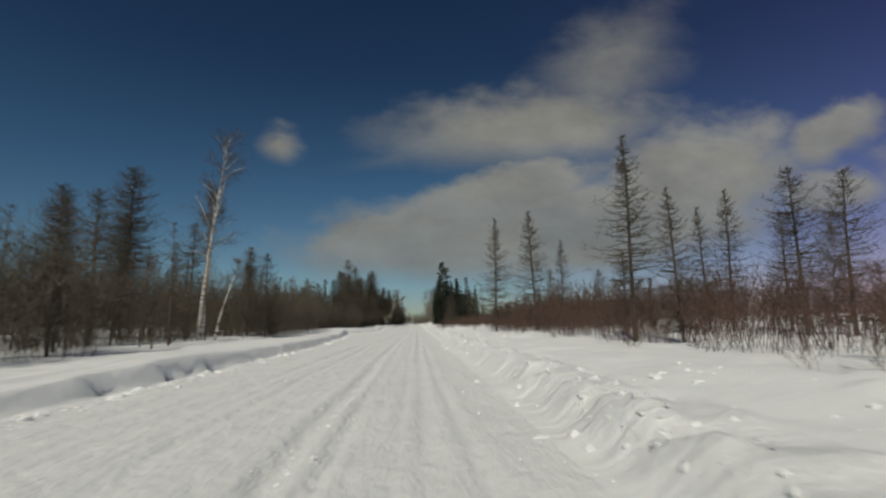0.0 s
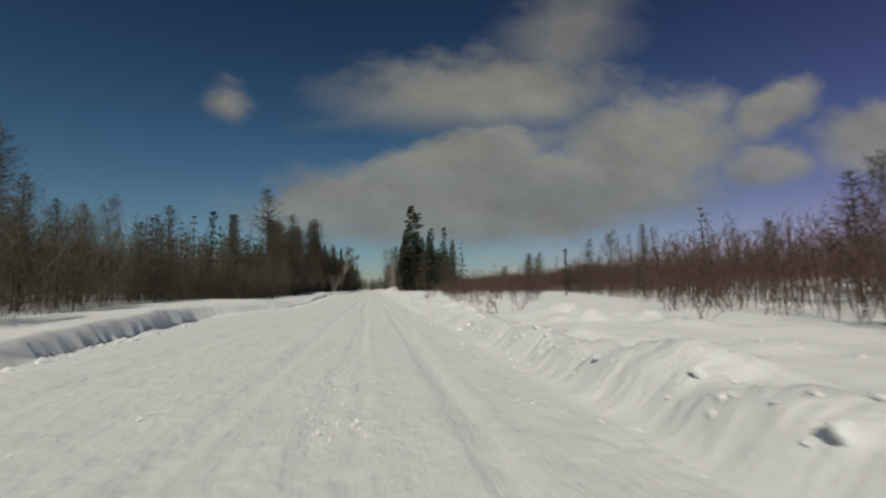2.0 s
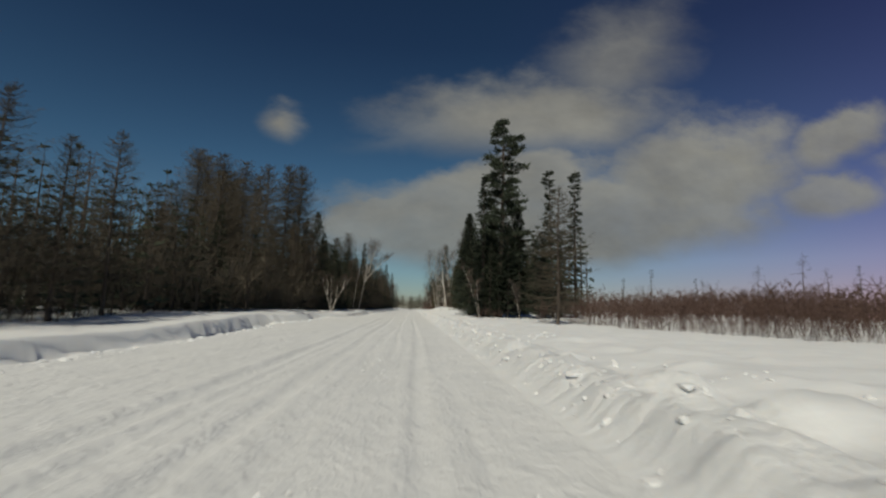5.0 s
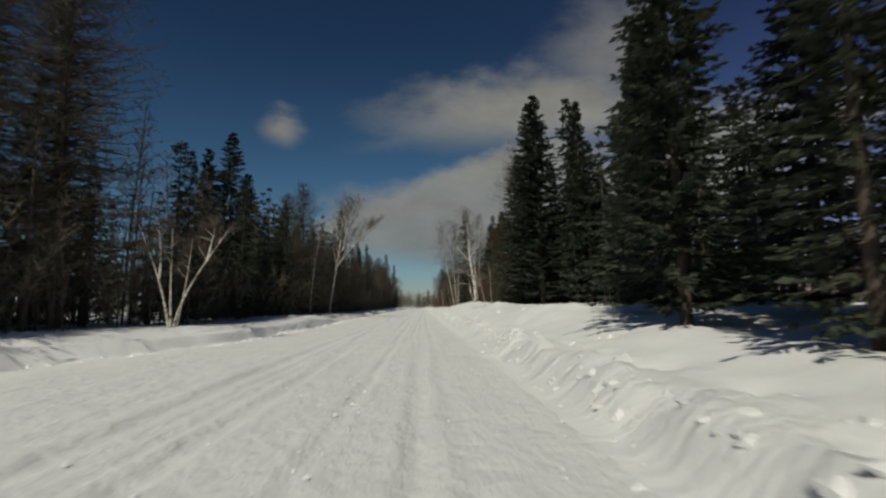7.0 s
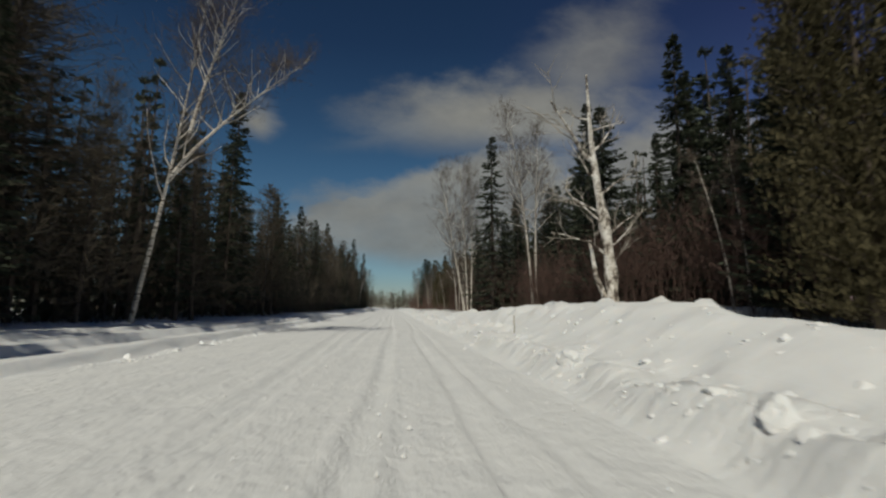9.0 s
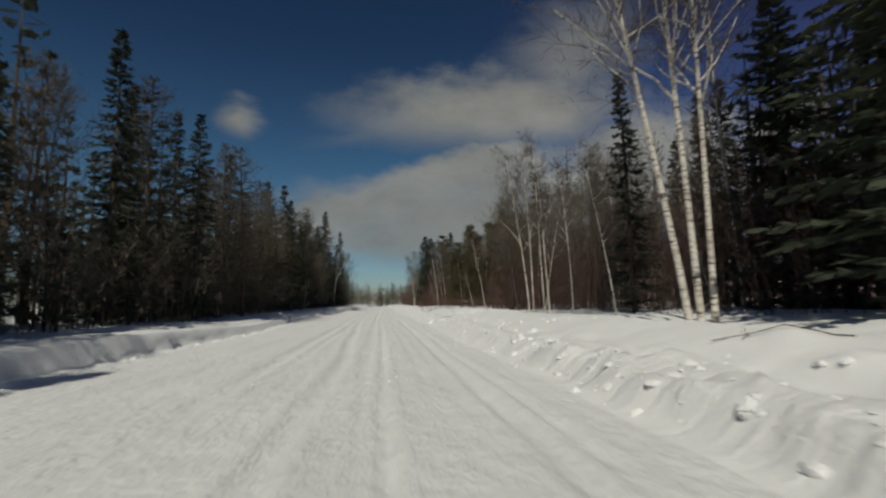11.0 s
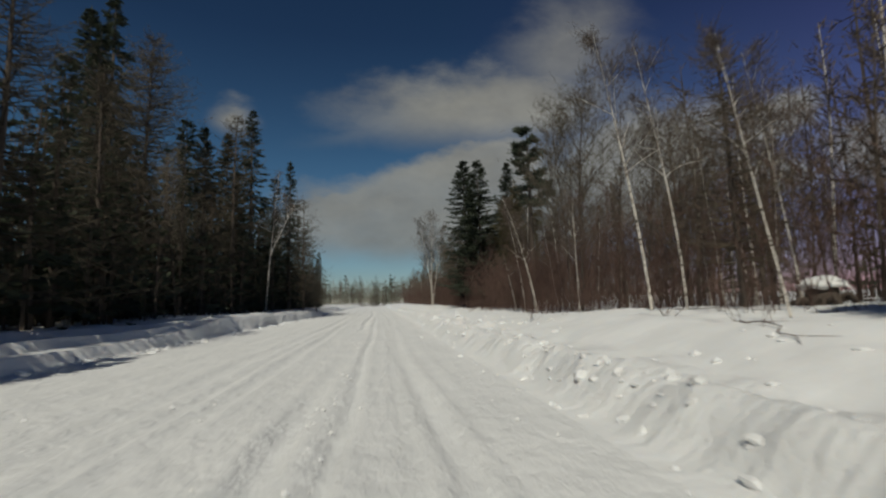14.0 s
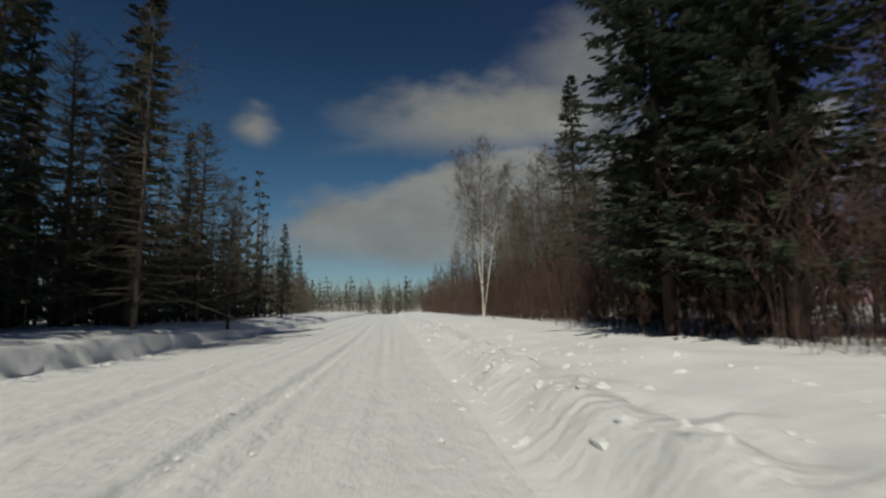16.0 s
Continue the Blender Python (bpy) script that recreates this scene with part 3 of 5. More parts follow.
def grow(rng, geo, twig, start, direction, length, radius, depth, spread_=0.55, kids=4, upward=0.35, sides=6, width=0.010):
    """A limb with its side limbs; the last orders go into the twigs."""
    if depth == 0:
        end = start + direction * length
        twig.twigs(start, end, unit(np.cross(direction, rng.randn(3))), width)
        return
    n = 6 if depth >= 2 else 4
    pts, d, p = [start], direction, start
    for _ in range(n - 1):
        d = unit(d + rng.randn(3) * 0.15 + np.array([0, 0, upward * 0.12]))
        p = p + d * length / (n - 1)
        pts.append(p)
    pts = np.array(pts)
    rad = np.linspace(radius, max(radius * 0.3, 0.003), n)
    if depth >= 2:
        geo.pipe(pts, rad, sides)
    else:
        twig.sticks(pts[:-1], pts[1:], np.maximum(rad[:-1], 0.004), np.maximum(rad[1:], 0.003))
    many = kids if depth > 1 else kids + 4
    for k in range(many):
        f = 0.2 + 0.78 * (k + rng.rand()) / many
        i = min(int(f * (n - 1)), n - 2)
        q = pts[i] + (pts[i + 1] - pts[i]) * (f * (n - 1) - i)
        v = unit(pts[i + 1] - pts[i])
        off = unit(np.cross(v, rng.randn(3)))
        grow(rng, geo, twig, q, unit(v * (1 - spread_) + off * spread_ + np.array([0, 0, upward * 0.4])), length * (0.72 - 0.3 * f) * (0.75 + 0.5 * rng.rand()),
             max(rad[i] * 0.5, 0.004), depth - 1, spread_, kids, upward, max(3, sides - 2), width)


def haze(rng, geo, start, direction, length, n, width=0.008):
    """Fine end twigs round a bough."""
    f = 0.25 + 0.9 * rng.rand(n)
    p = start + direction * (length * f)[:, None] + rng.randn(n, 3) * (0.16 * length * (0.4 + f))[:, None]
    d = unit(direction * 0.4 + rng.randn(n, 3) * [0.7, 0.7, 0.5] + [0, 0, 0.35])
    geo.twigs(p, p + d * (0.18 + 0.35 * rng.rand(n))[:, None], unit(np.cross(d, rng.randn(n, 3))), width)


def birch(seed, h=10.0, stems=1, lean=1.2, clear=0.42, kids=7, tilt=None, radius=0.0085, bushy=1.0):
    """Leafless birch: one or more pale stems and a haze of fine twigs."""
    rng = np.random.RandomState(seed)
    trunk, crown = Geo(), Geo()
    for s in range(stems):
        az = rng.rand() * 6.283 if tilt is None else tilt[s]
        hh = h * (1 - 0.16 * s * rng.rand())
        ln = lean * (0.6 + 0.6 * rng.rand()) * (1.0 if stems == 1 else 1.4)
        pts = bent(rng, hh, (math.cos(az) * ln, math.sin(az) * ln), 0.22, 11)
        f = np.linspace(0, 1, 11)
        trunk.pipe(pts, radius * hh * (1 - f) ** 0.75 + 0.008, 8)
        for k in range(int(kids * 2 * bushy)):
            z = clear + (0.98 - clear) * (k + rng.rand()) / (kids * 2 * bushy)
            o = at_height(pts, np.array([z]))[0]
            a = rng.rand() * 6.283
            d = unit(np.array([math.cos(a), math.sin(a), 0.9 + 0.5 * rng.rand()]))
            ln = hh * 0.24 * (1.25 - z) * (0.7 + 0.6 * rng.rand()) * 1.3
            haze(rng, crown, o, d, ln, 60, 0.012)
            grow(rng, trunk, crown, o, d, ln, radius * hh * (1 - z) ** 0.75 * 0.45 + 0.006, 2, 0.5, 5, 0.4, 4)
    return trunk, crown


def shrub(seed, h=1.8, stems=14, reach=0.7):
    """A leafless shrub: stems fan out of the snow."""
    rng = np.random.RandomState(seed)
    out = []
    for _ in range(stems):
        g = Geo()
        a = rng.rand() * 6.283
        o = np.array([rng.randn() * 0.13, rng.randn() * 0.13, -0.1])
        d = unit(np.array([math.cos(a) * reach * rng.rand(), math.sin(a) * reach * rng.rand(), 1.0]))
        grow(rng, g, g, o, d, h * (0.6 + 0.5 * rng.rand()), 0.007 + 0.005 * rng.rand(), 2, 0.4, 3, 0.25, 3)
        out.append(g)
    return out


def thing(name, parts, label, category, group=""):
    """An empty at the base of a thing, which carries its parts: (name, mesh)."""
    top = new(name)
    for part_name, me in parts:
        new(part_name, me).parent = top
    return tagged(top, label, category, group)


KINDS = {}


def kind(key, name, parts, label, category):
    """A tree that is kept for copying: its meshes and its own height."""
    KINDS.setdefault(key, []).append((name, parts, label, category))


def tree_kind(key, name, made, trunk_mat, crown_mat, label, crown_name="crown"):
    trunk, crown = made
    v = np.concatenate(trunk.v)
    kind(key, name, (v[:, 2].max(), trunk.mesh("trunk", trunk_mat, True), crown.mesh(crown_name, crown_mat), crown_name),
         label, "tree")


for i in range(4):
    tree_kind("spruce", "spruce_tree", conifer(11 + i, 12.0, 1.75 + 0.2 * i, 0.05, 0.22 + 0.05 * i, spray=16, fat=0.080, short=0.80), CONIFER_BARK, SPRUCE_NEEDLE, "tall dark green spruce with drooping boughs")
for i in range(3):
    tree_kind("black_spruce", "spruce_tree", conifer(31 + i, 11.0, 1.05, 0.12, 0.4, 0.30, 7, 10, 0.6, 0.5, 0.3, 0.095, False), CONIFER_BARK, SPRUCE_NEEDLE, "slender dark spruce with a thick tufted top")
for i in range(2):
    tree_kind("fir", "fir_tree", conifer(41 + i, 12.0, 2.85, 0.05, 0.0, 0.27, 9, 32, 0.8, 0.38, 0.0, 0.068, short=0.66), CONIFER_BARK, PINE_NEEDLE, "broad dark fir with level boughs")
for i in range(2):
    tree_kind("tall_fir", "fir_tree", conifer(45 + i, 12.0, 3.1, 0.10, 0.05, 0.27, 10, 32, 0.72, 0.38, 0.0, 0.064, short=0.66), CONIFER_BARK, PINE_NEEDLE, "tall broad dark fir with ragged boughs")
# height up the trunk, reach of the boughs
PINE_OUTLINE = [(0.05, 0.42, 0.52, 0.60, 0.66, 0.74, 0.84, 0.92, 1.0), (1.9, 2.1, 1.7, 2.1, 1.0, 1.7, 1.8, 1.1, 0.3)]
for i in range(2):
    tree_kind("pine", "pine_tree", pine(51 + i, 16.0, 0.10, 3.0, PINE_OUTLINE), CONIFER_BARK, PINE_NEEDLE, "tall ragged white pine with tufted boughs")
tree_kind("bare_pine", "pine_tree", pine(57, 12.0, 0.58, 1.9), CONIFER_BARK, PINE_NEEDLE, "slender pine with a tuft of needles over a bare trunk")
for i in range(3):
    tree_kind("larch", "larch_tree", larch(61 + i, 9.0, 2.4 + 0.25 * i, 1.0, 20, 0.010), CONIFER_BARK, LARCH_TWIG, "bare grey-brown larch standing in snow", "crown")
for i in range(2):
    tree_kind("fine_larch", "larch_tree", larch(163 + i, 9.0, 2.7, 1.1, 20, 0.008, 0.85, 0.95), CONIFER_BARK, LARCH_TWIG, "bare larch with thin level branches over brush", "crown")
for i in range(2):
    tree_kind("old_larch", "larch_tree", larch(65 + i, 14.0, 4.0, 1.7, 22, 0.011, 0.75, 0.55), CONIFER_BARK, LARCH_TWIG, "tall bare larch with a dense haze of twigs", "crown")
for i in range(3):
    tree_kind("birch", "birch_tree", birch(71 + i, 10.0, 1 + i % 2, 1.0, 0.35, 8, None, 0.0050), BIRCH_BARK, BIRCH_TWIG, "leafless white-barked birch with fine twigs", "crown")
for i in range(2):
    tree_kind("aspen", "bare_tree", birch(81 + i, 9.0, 1, 0.5, 0.25, 10, None, 0.0048, 1.3), CONIFER_BARK, GREY_BRUSH, "leafless grey hardwood tree with dense twigs", "crown")
tree_kind("cedar", "cedar_tree", cedar(91, [(0.1, 0.1, 8.0, 1.7), (-1.0, 0.2, 6.9, 1.5), (0.9, -0.5, 6.4, 1.5), (-0.2, 0.9, 7.3, 1.4)]), CONIFER_BARK, CEDAR_NEEDLE, "bushy cedar with several leaders and winter-browned foliage")
tree_kind("cedar", "cedar_tree", cedar(92, [(0.2, 0.0, 8.0, 1.6), (-1.2, -0.3, 6.0, 1.5), (1.2, 0.4, 7.0, 1.6)]), CONIFER_BARK, CEDAR_NEEDLE, "bushy cedar with several leaders and winter-browned foliage")


def plant(key, x, y, h, turn=None, which=None, label="", lean=0.0):
    """One tree as a thing of its own, scaled to the height h."""
    rng = random.Random(int(x * 91 + y * 57))
    some = KINDS[key]
    i = which if which is not None else rng.randrange(len(some))
    name, (h0, trunk, crown, crown_name), text, category = some[i % len(some)]
    top = thing(name, [("trunk", trunk), (crown_name, crown)], label or text, category, key.replace("_", " ") + " trees by the road")
    z = float(ground_z(x, y))
    s = h / h0
    turn = rng.uniform(0, 360) if turn is None else turn
    top.matrix_basis = pose(x, y, z - 0.08, 0, lean, 0) @ pose(0, 0, 0, 0, 0, turn) @ Matrix.Diagonal((s, s, s, 1))
    TAKEN.append((x, y))
    return top


TAKEN = []


def plant_all(rows):
    for key, x, y, h in rows:
        plant(key, x, y, h)


# kind, across, along, height
plant_all([
    ("pine", 7.8, 137.6, 17.8), ("spruce", 6.3, 136.8, 12.4), ("spruce", 5.5, 139.4, 7.6), ("fir", 8.2, 135.4, 8.2), ("fir", 9.6, 137.4, 9.4), ("fir", 11.0, 135.2, 7.4), ("spruce", 13.6, 138.4, 8.0), ("fir", 12.2, 138.6, 7.0),
    ("black_spruce", 12.3, 136.3, 13.0), ("black_spruce", 14.7, 137.5, 13.4), ("fir", 5.6, 134.9, 4.4), ("spruce", 6.6, 135.2, 6.2), ("fir", 7.0, 138.8, 9.0),
    ("fine_larch", 6.6, 36.8, 9.0), ("fine_larch", 9.6, 36.0, 9.4), ("fine_larch", 10.5, 32.2, 6.4), ("fine_larch", 9.0, 18.3, 8.6), ("fine_larch", 9.6, 16.0, 5.6), ("larch", 15.9, 18.2, 6.9), ("larch", 17.7, 18.0, 6.8), ("larch", 20.0, 24.0, 6.5),
    ("old_larch", -23.6, 70.2, 12.0), ("old_larch", -18.6, 32.0, 11.6), ("old_larch", -24.6, 34.0, 11.0), ("old_larch", -21.6, 36.5, 9.6), ("larch", -31.0, 64.0, 10.0), ("larch", -15.5, 34.5, 8.2), ("larch", -14.2, 22.5, 7.4), ("larch", -14.8, 107, 15.0), ("black_spruce", -15.6, 93, 9.2), ("black_spruce", -14.6, 90, 8.8),
    ("black_spruce", -16.5, 88.9, 9.0), ("fine_larch", 6.6, 79, 5.0), ("fine_larch", 6.1, 81, 4.2), ("fine_larch", 17.5, 27, 7.5), ("fine_larch", 15.5, 22, 7.0),
])
plant("fir", 5.9, 144.0, 10.0, None, 1)
plant_all([
    ("black_spruce", 14.9, 152.7, 9.2), ("fir", 9.4, 144.5, 9.6), ("fir", 7.2, 147.5, 8.6), ("fir", 8.2, 164.4, 14.0), ("fir", 9.6, 159.4, 9.0), ("fir", 8.5, 172.6, 13.0),
    ("spruce", 11.0, 166.8, 15.0), ("fir", 12.0, 158, 13.0), ("fir", 8.5, 168.2, 15.0), ("spruce", 12.4, 168.6, 15.0), ("spruce", 11.9, 174.4, 13.0), ("spruce", 12.2, 181, 13.5), ("cedar", 8.6, 179.5, 9.0),
    ("spruce", 12.6, 191.0, 11.0), ("spruce", 14.2, 192.0, 11.6), ("spruce", 10.2, 196.5, 12.0), ("spruce", 8.3, 212.9, 16.2), ("spruce", 8.9, 224.0, 9.6), ("spruce", 15.3, 228.0, 10.8), ("spruce", 14.0, 225.0, 10.0), ("spruce", 18.9, 235.5, 11.3), ("spruce", 10.2, 154.0, 12.5), ("spruce", 13.6, 155.5, 14.0), ("spruce", 9.8, 160.8, 12.0), ("fir", 14.6, 163.0, 14.0), ("spruce", 12.8, 171.0, 13.0), ("spruce", 10.0, 172.0, 11.0), ("spruce", 14.5, 176.5, 13.0), ("spruce", 11.6, 149.5, 8.0), ("spruce", 9.9, 187.5, 10.5), ("fir", 11.8, 201.0, 11.5),
])
plant_all([
    ("fir", -16.1, 176.0, 16.4), ("fir", -17.6, 175.0, 14.5), ("fir", -15.2, 177.4, 13.0), ("fir", -12.5, 297.5, 15.0), ("fir", -14.8, 299.0, 16.0), ("spruce", -14.0, 169.0, 9.0), ("spruce", -14.1, 184, 10.1), ("old_larch", -12.2, 186.5, 14.4), ("old_larch", -14.8, 189.3, 14.0), ("spruce", -10.9, 202.8, 14.8),
    ("spruce", -11.4, 227.5, 12.3), ("larch", -20.0, 161.4, 20.0), ("black_spruce", -25.2, 158.6, 17.8), ("black_spruce", -24.5, 162, 17.6), ("old_larch", -22.5, 148, 16.5), ("old_larch", -21, 152, 16.0), ("old_larch", -16.3, 137, 13.4), ("old_larch", -16.1, 141, 14.0), ("old_larch", -14.6, 150, 16.4),
    ("old_larch", -13.7, 153.5, 17.4), ("old_larch", -16.4, 147.5, 14.4), ("old_larch", -18.4, 144, 12.8), ("old_larch", -19.5, 139.5, 14.5),
    ("spruce", -21.9, 258.3, 20.6), ("spruce", -14.5, 252.1, 14.6), ("spruce", -20.4, 292.0, 22.0), ("spruce", -17.1, 288.3, 20.5), ("spruce", -15.4, 284.6, 16.5), ("old_larch", -12.9, 284.2, 16.0), ("spruce", -11.3, 301.3, 18.8), ("spruce", -9.1, 307.4, 15.6), ("larch", -10.6, 293.0, 15.0),
])
plant("spruce", 11.5, 314, 14.5, None, 3)
plant_all([
    ("bare_pine", 9.8, 286.2, 12.0), ("tall_fir", 8.1, 299.6, 13.8), ("tall_fir", 8.9, 296.6, 13.0), ("cedar", 11.8, 295, 10.0), ("cedar", 10.7, 299.5, 7.6), ("cedar", 9.4, 303.0, 6.4), ("fir", 14.0, 306, 15.5),
    ("cedar", 8.9, 257.4, 8.8), ("cedar", 7.6, 259.4, 6.0), ("cedar", 12.6, 256.8, 10.4), ("spruce", 15.6, 255.0, 13.0), ("spruce", 17.4, 258.5, 13.5), ("cedar", 15.0, 260.5, 11.0), ("cedar", 11.4, 260, 9.4), ("aspen", 10.7, 248.2, 10.2), ("larch", 11.5, 247, 9.0), ("spruce", -17.0, 240, 15.5),
    ("spruce", -9.3, 333.7, 8.8), ("spruce", -9.2, 296.0, 5.2), ("spruce", -10.4, 294.2, 6.5), ("larch", -6.9, 312, 6.0), ("birch", -17, 251.4, 12.6),
])


def lone(name, made, trunk_mat, crown_mat, x, y, label, category="tree"):
    """A tree of its own shape, built where it stands; each stem is a part."""
    stems, crown = made
    stems = stems if isinstance(stems, list) else [stems]
    parts = [("trunk" if len(stems) == 1 else "stem", g.mesh("stem", trunk_mat, True)) for g in stems]
    top = thing(name, parts + [("crown", crown.mesh("crown", crown_mat))], label, category)
    top.matrix_basis = pose(x, y, float(ground_z(x, y)) - 0.1)
    TAKEN.append((x, y))


def leaning(seed, stems, radius=0.05, twiggy=1.0, clear=0.4):
    """Birch stems given by their foot and top offsets and height: (fx, fy, tx, ty, h)."""
    rng = np.random.RandomState(seed)
    trunks, crown = [], Geo()
    for fx, fy, tx, ty, h, *low in stems:
        trunk = Geo()
        trunks.append(trunk)
        f = np.linspace(0, 1, 12)
        z0 = low[0] if low else 0.0
        bow = 0.12 * np.sin(f * 3.1 + rng.rand()) * h * 0.15
        pts = np.stack([fx + (tx - fx) * f ** 1.25 + bow * rng.randn() * 0.5, fy + (ty - fy) * f + bow * rng.randn() * 0.5, z0 + f * (h - z0)], 1)
        r0 = radius * (h / 8) ** 0.8
        trunk.pipe(pts, r0 * (1 - f) ** 1.05 + 0.006, 8)
        m = int(11 * twiggy)
        for k in range(m):
            z = clear + (0.98 - clear) * (k + rng.rand()) / m
            o = at_height(pts, np.array([z]))[0]
            a = rng.rand() * 6.283
            d = unit(np.array([math.cos(a), math.sin(a), 0.8 + 0.6 * rng.rand()]))
            ln = h * 0.22 * (1.3 - z) * (0.7 + 0.6 * rng.rand())
            haze(rng, crown, o, d, ln, 70)
            grow(rng, trunk, crown, o, d, ln, r0 * (1 - z) ** 0.7 * 0.5 + 0.005, 2, 0.5, 4, 0.4, 4)
    return trunks, crown


WHITE = "leafless white birch with slender leaning stems"
# seed, foot across, foot along, lean across, height, thickness, twigginess
SLENDER = [
    (210, 7.6, 278.9, -1.3, 5.3, 0.036, 1.2), (211, 8.3, 283.0, -1.0, 6.6, 0.036, 1.0), (212, 7.6, 282.4, -0.6, 3.2, 0.028, 0.5), (240, 8.6, 282.2, -1.4, 6.2, 0.036, 1.0),
    (241, 9.9, 281.9, -0.7, 4.7, 0.028, 0.8), (242, 11.8, 284.7, -0.2, 6.9, 0.034, 1.0), (243, 13.4, 286.8, -0.9, 8.2, 0.034, 1.2),
    (203, 6.7, 267.7, -1.0, 7.5, 0.036, 1.0), (204, 7.5, 267.6, -0.6, 7.0, 0.030, 1.0), (225, 6.9, 263.8, -0.9, 5.2, 0.024, 0.8), (244, 11.2, 267.9, -1.0, 7.2, 0.030, 1.0), (245, 7.1, 272.9, 0.0, 4.4, 0.024, 0.7),
    (246, 7.1, 222.0, -0.8, 5.1, 0.034, 0.7), (247, 10.9, 222.4, -0.9, 4.2, 0.030, 0.6), (248, 7.0, 228.0, -0.35, 6.6, 0.036, 1.2), (249, 7.9, 227.6, -0.3, 6.8, 0.034, 1.2),
]
FOUR = "white birch clump with four stems fanning from the snow"
lone("birch_tree", leaning(201, [(0, 0, -1.7, 0.3, 4.7), (-0.55, 0.1, -0.6, 0.2, 4.3, 2.0), (0.1, 0, -0.1, 0.2, 4.2), (0.2, 0.1, 0.8, 0.1, 3.6), (0.3, 0, 2.2, 0.2, 4.2), (1.35, 0.1, 1.6, 0.2, 4.1, 2.7)], 0.075, 0.5, 0.55), BIRCH_BARK, BIRCH_TWIG, -9.5, 153.6, FOUR)
lone("birch_tree", leaning(202, [(0, 0, 1.9, 0.2, 13.6), (1.0, 0.1, 6.0, 0.5, 11.0, 5.6), (1.6, 0.1, 3.2, -0.3, 13.0, 7.4)], 0.058, 2.4, 0.35), BIRCH_BARK, BIRCH_TWIG, -10.2, 190.0, "large forked white birch leaning towards the road")
lone("larch_tree", larch(69, 8.6, 2.9, 1.1, 18, 0.008), CONIFER_BARK, LARCH_TWIG, 9.0, 124.3, "broad bare larch with level branches in open snow")
lone("larch_tree", larch(70, 11.0, 3.6, 0.6, 12, 0.014, 0.65), CONIFER_BARK, LARCH_TWIG, -7.2, 304.2, "sparse old larch with long drooping bare branches")
lone("birch_tree", leaning(231, [(0, 0, -0.2, 0, 13.2), (0.2, 0, -0.9, 0.2, 11.5)], 0.012, 2.4, 0.5), BIRCH_BARK, BIRCH_TWIG, 8.7, 170.4, "tall slender birch among dark spruces")
for seed, x, y, lean, h, thick, twiggy in SLENDER:
    lone("birch_tree", leaning(seed, [(0, 0, lean, 0.1, h)], thick, twiggy, 0.45), BIRCH_BARK, BIRCH_TWIG, x, y, WHITE)
lone("birch_tree", leaning(205, [(0, 0, -1.2, 0, 9.5), (0.25, 0.2, 0.0, 0.3, 10.4)], 0.039, 1.6, 0.35), BIRCH_BARK, BIRCH_TWIG, 7.9, 233.9, "twin-stemmed white birch with a full bare crown")
lone("birch_tree", leaning(206, [(0, 0, -0.4, 0, 10.0), (0.1, 0.2, 1.6, 0.3, 7.6)], 0.039, 1.6, 0.35), BIRCH_BARK, BIRCH_TWIG, 8.8, 233.8, "forked white birch with a full bare crown")
lone("birch_tree", leaning(207, [(0, 0, -1.0, 0, 5.8)], 0.033, 0.8, 0.5), BIRCH_BARK, BIRCH_TWIG, 7.4, 243.4, WHITE)
lone("birch_tree", leaning(208, [(0, 0, -0.7, 0, 5.3)], 0.033, 0.8, 0.5), BIRCH_BARK, BIRCH_TWIG, 10.0, 243.4, WHITE)
lone("birch_tree", leaning(209, [(0, 0, -0.6, 0, 2.9)], 0.030, 0.4, 0.6), BIRCH_BARK, BIRCH_TWIG, 6.5, 243.8, "thin young white birch leaning over the snow")
lone("birch_tree", leaning(213, [(0, 0, -1.7, 0, 11.8), (0, 0.1, 1.8, 0.2, 11.0), (0, 0, 0.2, 0, 12.6)], 0.045, 3.4, 0.4), BIRCH_BARK, BIRCH_TWIG, 7.3, 321.0, "tall white birch with a wide bare crown")
lone("birch_tree", leaning(214, [(0, 0, -1.7, 0, 14.2), (0.35, 0, 0.5, 0, 13.0)], 0.06, 3.0, 0.4), BIRCH_BARK, BIRCH_TWIG, 8.7, 202.4, "two-stemmed white birch among spruces")
lone("birch_tree", leaning(215, [(0, 0, -2.6, 0, 14.6), (0.3, 0, -0.6, 0, 15.2), (0.6, 0, 0.6, 0, 14.0)], 0.05, 3.4, 0.35), BIRCH_BARK, BIRCH_TWIG, 6.3, 217.0, "pale bushy birch with a rounded bare crown")
lone("birch_tree", leaning(216, [(0, 0, -0.9, 0, 3.6), (0.5, 0, 0.35, 0, 4.0)], 0.055, 0.4, 0.6), BIRCH_BARK, BIRCH_TWIG, 6.0, 175.0, "two thin birch stems at the snow's edge")
lone("birch_tree", leaning(220, [(0, 0, -0.8, 0.1, 4.4), (0.5, 0, 0.2, 0, 4.6)], 0.055, 0.4, 0.6), BIRCH_BARK, BIRCH_TWIG, 9.0, 184.0, "two thin birch stems at the snow's edge")
lone("birch_tree", leaning(217, [(0, 0, 0.9, 0, 12.4), (0.2, 0, -0.4, 0, 7.0)], 0.06, 0.9, 0.5), BIRCH_BARK, BIRCH_TWIG, -16.6, 250.6, WHITE)
lone("birch_tree", leaning(218, [(0, 0, 1.0, 0, 12.0), (0.4, 0, 2.4, 0, 9.5, 5.0)], 0.06, 1.2, 0.45), BIRCH_BARK, BIRCH_TWIG, -9.4, 298.4, "white birch with bright stem before dark spruces")
